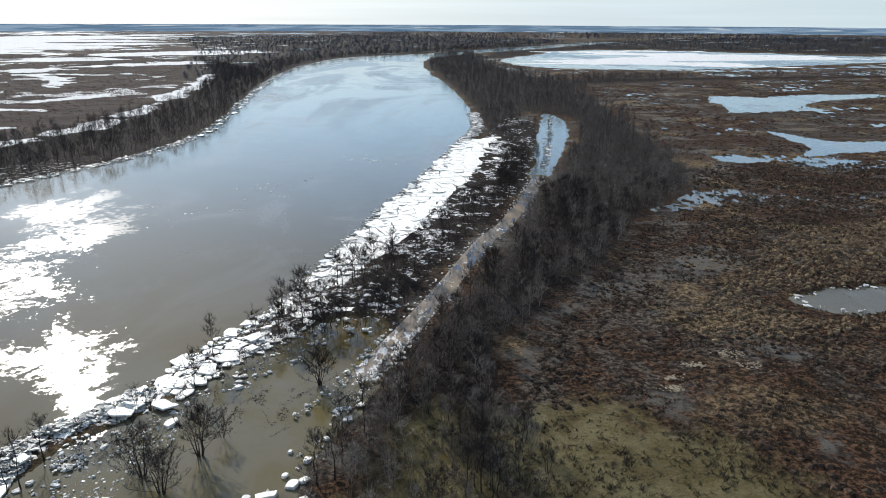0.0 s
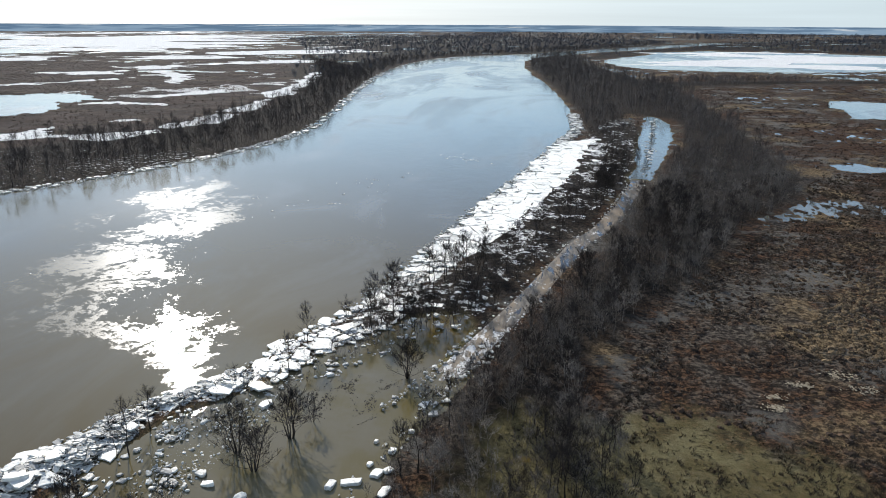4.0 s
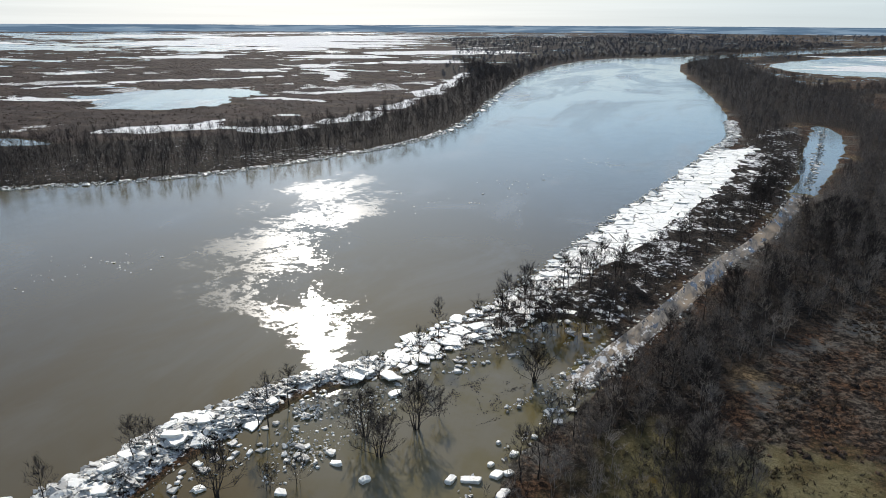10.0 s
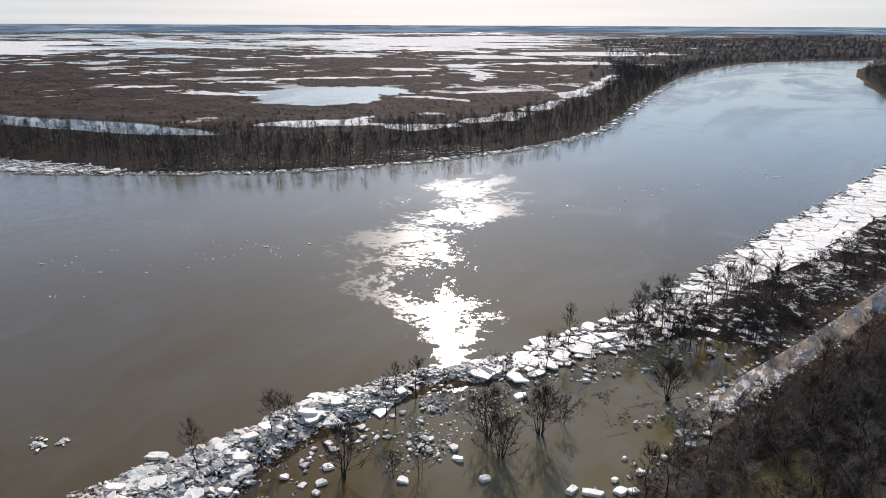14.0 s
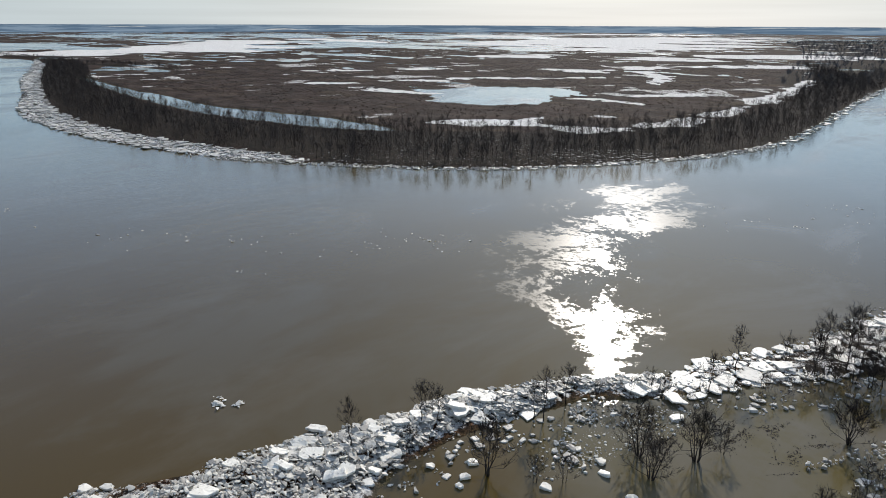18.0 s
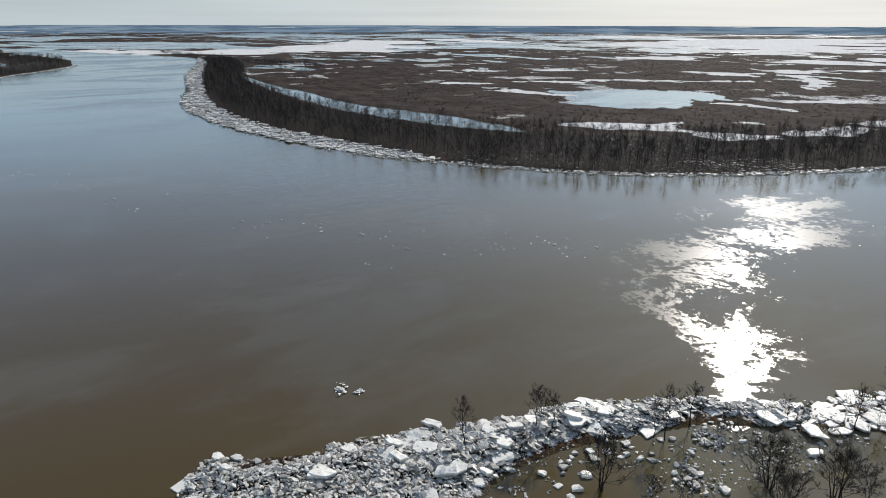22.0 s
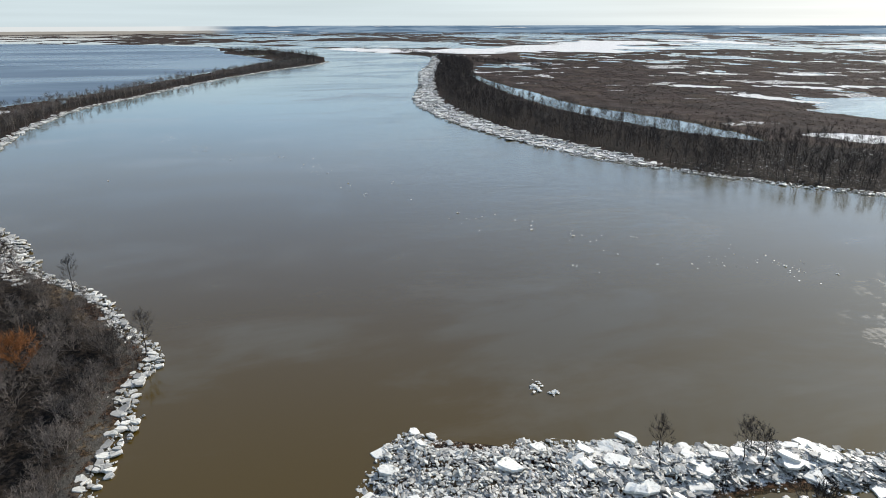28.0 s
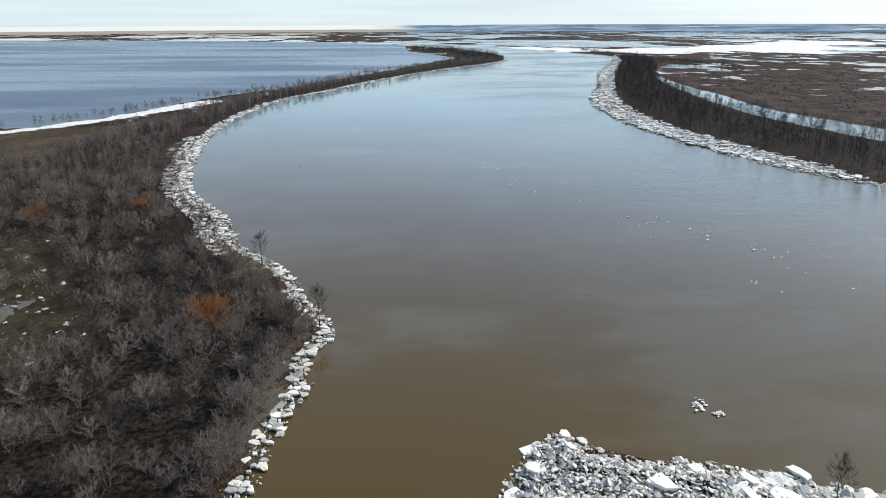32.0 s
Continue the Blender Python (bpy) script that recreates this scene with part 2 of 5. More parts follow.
    swell = w.bump(w.math("ADD", w.noise(0.22, 7, 0.72, (1, 0.5, 1), 20, 0.4), w.math("MULTIPLY", w.noise(1.2, 4, 0.6, (1, 0.6, 1), 30), 0.1)), 0.1, 0.10)
    w.put(swell.inputs["Strength"], w.math("MULTIPLY", w.ramp(v, 45, 130, 0.06, 1.0), w.ramp(shore.outputs[1], -20, 130, 0.12, 1.0)))
    return w.done(silt_sheen, rough)


def make_lake():
    w = Mat("clear_lake_water", 0.3, 0.5)
    w.b.inputs["IOR"].default_value = 1.33
    w.bump(w.noise(0.5, 4, 0.6, (1, 0.5, 1), 20), 0.1, 0.2)
    return w.done(w.mix(w.ramp(w.noise(0.004, 5, 0.6, (1, 0.3, 1), 30), 0.4, 0.6), (0.020, 0.036, 0.055), (0.035, 0.052, 0.07)), w.ramp(w.noise(0.006, 5, 0.6, (1, 0.3, 1), 30), 0.4, 0.65, 0.22, 0.36))


def make_ice(name="river_ice", grey=0.0, island=True, low=0.36):
    i = Mat(name, 0.55, 0.4)
    r = i.chance(island)
    tone = i.mix(i.ramp(r, 0.05, 0.95), (low - grey, (low - grey) * 0.96, (low - grey) * 0.85), (0.74 - grey, (0.74 - grey) * 0.96, (0.74 - grey) * 0.84))
    dirt = i.ramp(i.noise(1.1, 5, 0.65), 0.52, 0.70, 0, 0.65)
    col = i.mix(dirt, tone, (0.25, 0.225, 0.185))
    i.bump(i.noise(3.0, 5, 0.65), 0.6, 0.12)
    i.b.inputs["Subsurface Weight"].default_value = 0.2
    i.b.inputs["Subsurface Radius"].default_value = (0.5, 0.5, 0.5)
    i.b.inputs["Subsurface Scale"].default_value = 0.6
    return i.done(col)


def make_bark(name, dark, light, island=False):
    k = Mat(name, 0.95, 0.04)
    col = k.mix(k.attr("tone") if island else k.chance(), dark, light)
    col = k.mix(k.ramp(k.noise(2.5, 4), 0.35, 0.7, 0, 0.6), col, (0.05, 0.042, 0.034))
    return k.done(col)


def make_gravel():
    g = Mat("wet_gravel", 0.75, 0.35)
    col = g.mix(g.ramp(g.noise(1.1, 6, 0.65, (1, 0.12, 1), -16), 0.38, 0.62), (0.050, 0.042, 0.033), (0.125, 0.104, 0.078))
    col = g.mix(g.ramp(g.noise(0.16, 4, 0.6, (1, 0.3, 1), -16), 0.48, 0.60, 0, 0.75), col, (0.19, 0.135, 0.078))
    pool = g.ramp(g.noise(0.22, 6, 0.66, (1.6, 0.35, 1), -16, 0.4), 0.56, 0.60)
    col = g.mix(pool, col, (0.040, 0.037, 0.032))
    parts = g.t.nodes.new("ShaderNodeSeparateXYZ")
    g.t.links.new(g.geo.outputs["Position"], parts.inputs[0])
    # crushed ice lies over the low end
    low = g.ramp(parts.outputs[1], 126, 150, 0.05, -0.05)
    col = g.mix(g.ramp(g.math("ADD", g.noise(0.55, 7, 0.72, (1, 0.5, 1), -16), low), 0.545, 0.60), col, (0.50, 0.485, 0.45))
    g.bump(g.noise(6, 4), 0.25, 0.05)
    return g.done(col, g.ramp(pool, 0, 1, 0.75, 0.12))


def make_backdrop():
    m = Mat("hazed_far_country", 1.0, 0.0)
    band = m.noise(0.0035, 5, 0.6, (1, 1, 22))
    # the blues hold the distance haze over far woods and plain
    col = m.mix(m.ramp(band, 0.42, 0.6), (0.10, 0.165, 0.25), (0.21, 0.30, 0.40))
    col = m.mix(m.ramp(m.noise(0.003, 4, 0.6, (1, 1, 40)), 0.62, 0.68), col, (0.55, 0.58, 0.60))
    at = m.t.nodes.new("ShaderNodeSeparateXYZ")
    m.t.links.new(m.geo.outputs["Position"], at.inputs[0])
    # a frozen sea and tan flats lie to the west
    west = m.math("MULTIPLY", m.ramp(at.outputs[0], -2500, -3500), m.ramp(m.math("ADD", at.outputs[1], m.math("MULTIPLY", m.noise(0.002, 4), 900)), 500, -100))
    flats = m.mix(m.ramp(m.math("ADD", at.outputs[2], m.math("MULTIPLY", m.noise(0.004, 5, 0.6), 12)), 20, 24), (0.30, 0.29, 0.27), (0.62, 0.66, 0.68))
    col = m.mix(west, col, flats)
    # the ring glows by itself so the painted haze stays even
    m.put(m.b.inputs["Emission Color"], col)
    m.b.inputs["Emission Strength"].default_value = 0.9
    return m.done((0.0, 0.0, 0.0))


M_GROUND, M_WATER, M_GRAVEL, M_FAR = make_ground(), make_water(), make_gravel(), make_backdrop()
M_LAKE = make_lake()
M_ICE, M_FLOE, M_SHEET = make_ice("river_ice", 0.14, True, 0.42), make_ice("floe_ice", -0.08, False, 0.58), make_ice("sheet_ice", -0.12, True, 0.64)
M_BARK = make_bark("bark", (0.025, 0.021, 0.018), (0.06, 0.05, 0.042))
M_TWIG = make_bark("twigs", (0.020, 0.016, 0.014), (0.052, 0.042, 0.036))
M_THICKET = make_bark("thicket_twigs", (0.09, 0.076, 0.064), (0.33, 0.28, 0.23), True)
M_WOOD = make_bark("woodland_twigs", (0.06, 0.05, 0.045), (0.20, 0.165, 0.14), True)
M_BUSH = make_bark("bush_twigs", (0.072, 0.062, 0.054), (0.32, 0.27, 0.225), True)
# the blue-grey of distance haze is mixed into this twig colour
M_HAZED_WOOD = make_bark("hazed_wood_twigs", (0.055, 0.064, 0.080), (0.10, 0.112, 0.135), True)
M_WILLOW = make_bark("willow_twigs", (0.27, 0.11, 0.035), (0.36, 0.155, 0.055))
M_STRAW = make_bark("pale_straw", (0.22, 0.18, 0.12), (0.36, 0.30, 0.21))
M_BED = make_bark("reed_bed", (0.020, 0.014, 0.011), (0.054, 0.037, 0.028), True)
M_BELT = make_bark("belt_twigs", (0.034, 0.028, 0.026), (0.125, 0.10, 0.085), True)
M_SEDGE = make_bark("dead_sedge", (0.026, 0.018, 0.013), (0.115, 0.074, 0.046), True)
M_TAN = make_bark("tan_sedge", (0.07, 0.048, 0.028), (0.26, 0.185, 0.105), True)
M_REED = make_bark("dead_reed", (0.04, 0.029, 0.019), (0.12, 0.092, 0.06), True)


# ---- plan ----
def curve(pts, closed=False, n=4):
    """A smooth line through the points, n pieces to each span."""
    p = [np.array(q, float) for q in pts]
    m, out = len(p), []
    for i in range(m if closed else m - 1):
        a, b, c, d = (p[(i + k) % m] if closed else p[min(max(i + k, 0), m - 1)] for k in (-1, 0, 1, 2))
        for s in np.arange(n) / n:
            out.append(0.5 * (2 * b + (c - a) * s + (2 * a - 5 * b + 4 * c - d) * s * s + (3 * b - a - 3 * c + d) * s ** 3))
    return np.array(out + ([] if closed else [p[-1]]))


def distance(x, y, line, closed=False):
    """Distance of the points from a line of points."""
    best = np.full(x.shape, 1e18)
    m = len(line)
    for i in range(m if closed else m - 1):
        (ax, ay), (bx, by) = line[i], line[(i + 1) % m]
        dx, dy = bx - ax, by - ay
        s = np.clip(((x - ax) * dx + (y - ay) * dy) / (dx * dx + dy * dy + 1e-9), 0, 1)
        best = np.minimum(best, (x - ax - s * dx) ** 2 + (y - ay - s * dy) ** 2)
    return np.sqrt(best)


def inside(x, y, ring):
    hit = np.zeros(x.shape, bool)
    for (ax, ay), (bx, by) in zip(ring, np.roll(ring, -1, 0)):
        if ay != by:
            hit ^= ((ay > y) != (by > y)) & (x < (bx - ax) * (y - ay) / (by - ay) + ax)
    return hit


def signed(x, y, ring, reach=70.0):
    """Distance from a ring's edge, positive inside; far outside it is only told to be far."""
    lo, hi = ring.min(0) - reach, ring.max(0) + reach
    out = np.full(x.shape, -reach)
    at = (x > lo[0]) & (x < hi[0]) & (y > lo[1]) & (y < hi[1])
    px, py = x[at], y[at]
    if len(px):
        out[at] = np.where(inside(px, py, ring), 1, -1) * distance(px, py, ring, True)
    return out


def lattice(ix, iy, seed):
    v = np.sin(ix * 127.1 + iy * 311.7 + seed * 74.7) * 43758.5453
    return v - np.floor(v)


def fuzz(x, y, size, seed=0, octaves=4):
    """Soft noise from -1 to 1 with features of that size."""
    total, amp, norm = 0.0, 1.0, 0.0
    for k in range(octaves):
        u, v = x / size + 17.3 * k, y / size - 9.1 * k
        iu, iv = np.floor(u), np.floor(v)
        fu, fv = u - iu, v - iv
        fu, fv = fu * fu * (3 - 2 * fu), fv * fv * (3 - 2 * fv)
        a, b = lattice(iu, iv, seed + k), lattice(iu + 1, iv, seed + k)
        c, d = lattice(iu, iv + 1, seed + k), lattice(iu + 1, iv + 1, seed + k)
        total = total + amp * ((a * (1 - fu) + b * fu) * (1 - fv) + (c * (1 - fu) + d * fu) * fv - 0.5) * 2
        norm, amp, size = norm + amp, amp * 0.55, size / 2.1
    return total / norm * 1.5


def step(v, lo, hi):
    s = np.clip((v - lo) / (hi - lo), 0, 1)
    return s * s * (3 - 2 * s)


NEAR_BANK = [(-45, -40), (-62, -8), (-80, 8), (-94, 15), (-95, 21), (-89, 36), (-86, 50), (-79, 64), (-77, 79), (-73, 87), (-62, 99), (-57, 110), (-48, 133), (-40, 147),
             (-35, 172), (-27, 208), (-20, 245), (-6, 305), (9, 385), (21, 472), (8, 696), (-19, 929), (-36, 1115), (-25, 1328), (20, 1460), (110, 1610), (350, 2020), (600, 2420)]
FAR_BANK = [(560, 2490), (300, 2080), (70, 1690), (-54, 1475), (-174, 1330), (-214, 1110), (-205, 840), (-179, 640), (-154, 485), (-147, 400), (-155, 342), (-170, 303),
            (-189, 262), (-224, 218), (-282, 175), (-335, 146), (-384, 133), (-462, 121), (-582, 125), (-740, 165), (-908, 203), (-1130, 270), (-1354, 322), (-1630, 225), (-1900, 120), (-2450, -120)]
POINT_BANK = [(-2400, -190), (-1860, 20), (-1640, 75), (-1420, 120), (-1290, 118), (-1173, 98), (-980, -2), (-828, -66), (-683, -111), (-580, -142), (-455, -145), (-362, -130), (-290, -111), (-258, -97), (-224, -75),
              (-197, -63), (-174, -44), (-154, -35), (-136, -25), (-122, -28), (-111, -26), (-98, -28), (-81, -29), (-60, -40), (-50, -60)]
near_bank, far_bank, point_bank = curve(NEAR_BANK), curve(FAR_BANK), curve(POINT_BANK)
RIVER = np.concatenate([near_bank, far_bank, point_bank])
LAKE = curve([(-440, -320), (-468, -262), (-505, -238), (-572, -222), (-640, -205), (-723, -165), (-850, -122), (-985, -80), (-1180, -18), (-1320, 20), (-1480, -30), (-1650, -78), (-1810, -98), (-2313, -299), (-2790, -1733), (-1400, -2000), (-560, -760)], True, 2)
ROAD = curve([(-22, 100), (-16, 115), (-11, 128), (-3, 150), (3, 169), (13, 201), (21, 219), (33, 258), (42, 295)])
CHANNEL = curve([(38, 290), (42, 311), (50, 360), (63, 442), (77, 512), (82, 460), (67, 385), (54, 330), (46, 298)], True, 3)
FLOOD = curve([(-34, 56), (-62, 50), (-67, 56), (-67, 66), (-65, 76), (-62, 86), (-60, 94), (-52, 102), (-42, 119), (-33, 132), (-24, 142), (-14, 140), (-15, 110), (-19, 98), (-22, 84), (-22, 66)], True, 3)
OLIVE = curve([(-3, 100), (6, 99), (14, 101), (21, 104), (29, 104), (38, 101), (48, 98), (52, 88), (46, 74), (34, 66), (20, 64), (-4, 66), (-6, 84)], True, 3)
POND_A = curve([(88, 156), (97, 162), (118, 165), (140, 160), (132, 150), (106, 149), (92, 150)], True, 3)
POND_B = curve([(247, 655), (300, 640), (361, 668), (420, 660), (330, 610), (275, 546), (222, 526), (236, 585)], True, 3)
POND_C = curve([(207, 430), (222, 398), (253, 392), (330, 400), (300, 372), (230, 365), (189, 352), (205, 380)], True, 3)
POND_D = curve([(138, 345), (152, 345), (161, 335), (146, 331)], True, 3)
LAKE_E = curve([(101, 1207), (160, 1400), (377, 1760), (847, 1500), (980, 1350), (722, 1226), (379, 1040), (170, 1050)], True, 3)
FAR_POND = curve([(-536, 437), (-531, 528), (-467, 580), (-408, 560), (-365, 452), (-410, 420), (-466, 415)], True, 3)
OXBOW = curve([(-890, 266), (-851, 256), (-667, 233), (-538, 224), (-463, 228), (-421, 236), (-370, 250), (-330, 275), (-372, 279), (-422, 274), (-487, 257), (-539, 249), (-633, 252), (-746, 254)], True, 3)
FAR_ICE = curve([(-1695, 240), (-2088, 611), (-2644, 1650), (-2100, 1500), (-1359, 854), (-1467, 431)], True, 3)
FAR_INNER = curve([(-1380, 375), (-1110, 335), (-900, 275), (-740, 236), (-610, 222), (-500, 220), (-410, 234), (-350, 262), (-300, 298), (-262, 340), (-229, 412), (-213, 522), (-253, 747), (-306, 922), (-420, 1200)])
SHORE_TREES = curve([(-282, 184), (-332, 172), (-400, 153), (-454, 146), (-542, 146), (-663, 166), (-843, 208), (-1053, 266), (-1130, 292), (-1390, 340)])
FAR_BELT = np.concatenate([curve(FAR_BANK)[24:57], SHORE_TREES, FAR_INNER])
BELT_R = curve([(-14, 70), (-8, 110), (-1, 132), (8, 163), (25, 213), (47, 285), (66, 345), (88, 440), (88, 500), (62, 520), (50, 480), (28, 420), (27, 500), (14, 680), (-10, 915), (-26, 1115),
                (-14, 1310), (30, 1440), (60, 1300), (85, 1000), (130, 767), (132, 600), (122, 449), (112, 314), (92, 262), (70, 234), (46, 182), (25, 152), (13, 128), (7, 104), (8, 84), (3, 68)], True, 2)
BANK_STRIP = curve([(-40, 135), (-20, 130), (-6, 155), (7, 200), (30, 265), (48, 340), (55, 400), (62, 470), (40, 480), (24, 390), (12, 300), (-4, 245), (-14, 205), (-24, 170)], True, 2)
POINT_WOOD = curve([(-72, -36), (-98, -33), (-122, -33), (-136, -31), (-160, -44), (-200, -75), (-222, -90), (-255, -108), (-290, -125), (-370, -150), (-443, -158), (-470, -180),
                    (-420, -196), (-345, -196), (-311, -207), (-250, -200), (-180, -160), (-110, -120), (-60, -90)], True, 2)
POINT_SPIT = curve([(-450, -152), (-580, -149), (-683, -119), (-828, -75), (-980, -12), (-1173, 88), (-1190, 58), (-990, -40), (-840, -102), (-700, -144), (-590, -174), (-470, -182)], True, 2)
FAR_WOODS = curve([(-300, 800), (-214, 860), (-224, 1110), (-184, 1340), (-66, 1492), (56, 1712), (280, 2110), (420, 2700), (-300, 3300), (-1000, 2900), (-760, 2100), (-520, 1500)], True, 2)
EAST_LINE = curve([(120, 745), (220, 800), (380, 850), (600, 900), (900, 960), (920, 985), (600, 925), (380, 880), (200, 850), (110, 800)], True, 2)
EAST_WOODS = curve([(60, 1330), (160, 1440), (380, 1830), (900, 1600), (1500, 1500), (2300, 2300), (1500, 3300), (700, 2600), (380, 2000), (140, 1600)], True, 2)


SHEET_RING = curve([(-36, 172), (-28, 206), (-21, 243), (-7, 303), (8, 385), (34, 400), (30, 340), (17, 285), (7, 245), (-2, 215), (-15, 188)], True, 2)
MESS = curve([(-64, 90), (-60, 97), (-48, 108), (-38, 124), (-26, 145), (-14, 168), (-6, 160), (-14, 138), (-28, 121), (-40, 112), (-50, 103), (-58, 93)], True, 2)
APRON = np.concatenate([curve(FAR_BANK)[56:84], SHORE_TREES[::-1]])
PILE = curve([(-80, 8), (-89, 12), (-94, 15), (-96, 21), (-92, 25), (-89, 32), (-90, 36), (-87, 43), (-85, 52), (-81, 63), (-78, 76), (-75, 84), (-69, 95), (-61, 105), (-55, 112), (-52, 104), (-59, 97), (-63, 91), (-63, 86), (-66, 76), (-69, 70), (-69, 60), (-68, 53), (-64, 47), (-56, 40), (-60, 15)], True, 2)
MIDICE = curve([(-62, 99), (-57, 110), (-48, 133), (-40, 147), (-35, 172), (-30, 195), (-19, 190), (-22, 172), (-28, 150), (-31, 135), (-40, 122), (-50, 104)], True, 2)
SPIT_TIP = curve([(-1173, 92), (-1280, 108), (-1420, 112), (-1560, 84), (-1740, 30), (-1860, -40), (-1820, -84), (-1640, -56), (-1470, 5), (-1320, 40), (-1180, 15), (-1060, -20)], True, 2)
FAR_TONGUE = curve([(-1230, 330), (-1160, 345), (-1060, 380), (-965, 413), (-990, 425), (-1090, 402), (-1180, 372)], True, 2)
BELT_TAIL = curve([(-1340, 325), (-1400, 333), (-1540, 300), (-1680, 325), (-1890, 215), (-1900, 235), (-1690, 352), (-1530, 345), (-1400, 372)], True, 2)
# old snow, ice and painted-in sun glare in long ragged streaks over the western marsh: a line and its half width
STREAKS = [([(-560, 856), (-545, 995), (-486, 1047), (-412, 1145)], 42), ([(-372, 508), (-348, 528), (-309, 522)], 9), ([(-340, 564), (-314, 618)], 11), ([(-511, 871), (-440, 800), (-431, 783), (-396, 700)], 14),
           ([(-825, 532), (-773, 619)], 16), ([(-766, 645), (-726, 712)], 16), ([(-624, 517), (-586, 559)], 12), ([(-653, 421), (-629, 461)], 10), ([(-600, 600), (-513, 698), (-483, 748)], 16),
           ([(-1301, 1913), (-1490, 2437), (-1457, 3086)], 330), ([(-958, 1454), (-923, 1966)], 130), ([(-2318, 2554), (-2208, 3601)], 260), ([(-545, 436), (-489, 448)], 16), ([(-306, 373), (-303, 390)], 4),
           ([(-283, 423), (-265, 438)], 4), ([(-700, 1150), (-600, 1380), (-480, 1500)], 90), ([(-1000, 900), (-900, 1150)], 55)]
LEE = np.array([(-345, 300), (-323, 335), (-303, 353), (-276, 360), (-247, 362), (-232, 395), (-224, 425), (-228, 474), (-231, 540), (-240, 610), (-262, 740), (-291, 875)])
POINT_BACK = curve([(-300, -215), (-380, -208), (-452, -205), (-425, -265), (-380, -330), (-280, -300)], True, 2)
CLEARING = curve([(-215, -135), (-190, -112), (-166, -96), (-140, -76), (-126, -78), (-118, -90), (-150, -130)], True, 2)


def heap_top(x, y, edge):
    """Height of the heaped ice."""
    return 0.15 + 1.4 * step(edge, 0, 6) + 0.55 * fuzz(x, y, 4.5, 91) + 0.35 * fuzz(x, y, 1.9, 93, 2)


def relief(x, y):
    """Height of the ground, and how far it is wooded, muddy and under snow."""
    rag = fuzz(x, y, 14, 3) * 2.2 * step(np.hypot(x, y), 40, 300) + fuzz(x, y, 5, 5) * 0.6
    far = step(np.hypot(x, y), 250, 1500)
    rag = rag + fuzz(x, y, 90, 8) * 7 * far
    broad = fuzz(x * 0.55, y, 46, 12, 5) * 14 * far
    river = signed(x, y, RIVER) + rag * 0.5
    wood = np.maximum.reduce([step(signed(x, y, ring) + rag, -3, 4) for ring in (BELT_R, BANK_STRIP, POINT_WOOD, POINT_SPIT, FAR_BELT, SPIT_TIP, FAR_TONGUE, BELT_TAIL)])
    for ring in (FAR_WOODS, EAST_WOODS, EAST_LINE):
        wood = np.maximum(wood, step(signed(x, y, ring) + rag * 3, -10, 10))
    west = (x < -150) & (inside(x, y, np.concatenate([FAR_INNER, [(-420, 5000), (-5000, 5000), (-5000, 900)]])))
    # open marsh: hummocks that the flood stands between
    sx = fuzz(x * 0.45, y, 42, 21, 5)
    marsh = 0.20 - 0.08 * step(np.hypot(x, y), 190, 330) + 0.24 * sx + 0.10 * fuzz(x, y, 7, 31) + 0.16 * fuzz(x, y, 2.4, 33, 3)
    reach = np.hypot(x, y)
    wide = 0.33 - 0.24 * step(reach, 750, 2200) + 0.55 * fuzz(x * 0.6, y, 165, 41, 5) + 0.36 * fuzz(x * 0.6, y, 420, 47, 3) * step(reach, 650, 1300) + 0.08 * fuzz(x, y, 25, 43)
    wide = wide + 0.45 * step(reach, 1300, 1800) * step(x, -500, -100)
    wide = wide + 0.6 * np.exp(-((x + 760) ** 2 + (y - 370) ** 2) / 170.0 ** 2)
    marsh = np.where(west | (reach > 1500), np.maximum(wide, -0.5), marsh + 0.02)
    ground = marsh * (1 - wood) + wood * (0.75 + 0.25 * fuzz(x, y, 9, 51))
    snow = np.where(west, 0.52 * step(fuzz(x, y, 48, 61, 5), 0.36, 0.58), 0.06 * step(fuzz(x, y, 60, 65), 0.2, 0.6))
    snow = snow + wood * 0.10 + 0.24 * step(signed(x, y, FAR_BELT), -2, 4) * step(x, -350, -280) * (1 - step(y, 300, 420))
    snow = np.maximum(snow, (0.44 + 0.08 * step(signed(x, y, SHEET_RING), -12, 0)) * step(signed(x, y, BANK_STRIP), -1, 2) * step(fuzz(x, y, 7, 67, 3), -0.5, 0.2))
    mud = np.zeros(x.shape)
    for ring, depth in ((LAKE, 0.9), (CHANNEL, 0.7), (FLOOD, 0.5), (POND_A, 0.6), (POND_B, 0.6), (POND_C, 0.6), (POND_D, 0.5), (LAKE_E, 0.5), (FAR_POND, 0.7), (OXBOW, 0.7)):
        s = signed(x, y, ring) + rag * (1.0 if depth > 0.3 else 3.0) + (broad * 2.0 + fuzz(x, y, 7, 77) * 2.6 if depth == 0.6 else broad * 9.0 if ring is FAR_POND else 0)
        k = step(s, -2.5, 2.0)
        ground = ground * (1 - k) - depth * k * (1 + 0.4 * fuzz(x, y, 6, 71))
        mud = np.maximum(mud, k)
    for ring, level in ((OLIVE, 0.06), (CLEARING, 0.06), (POINT_BACK, 0.30)):
        k = step(signed(x, y, ring) + rag * 2 + fuzz(x, y, 16, 73) * 7 + fuzz(x, y, 3, 74) * 4, -7, 4)
        ground = ground * (1 - k) + k * (level + 0.07 * fuzz(x, y, 2.4, 75, 4) + 0.07 * fuzz(x, y, 13, 79, 3))
        mud = np.maximum(mud, k * (0.75 if ring is OLIVE else 0.2))
        snow = np.maximum(snow, 0 if ring is OLIVE else k * 0.27)
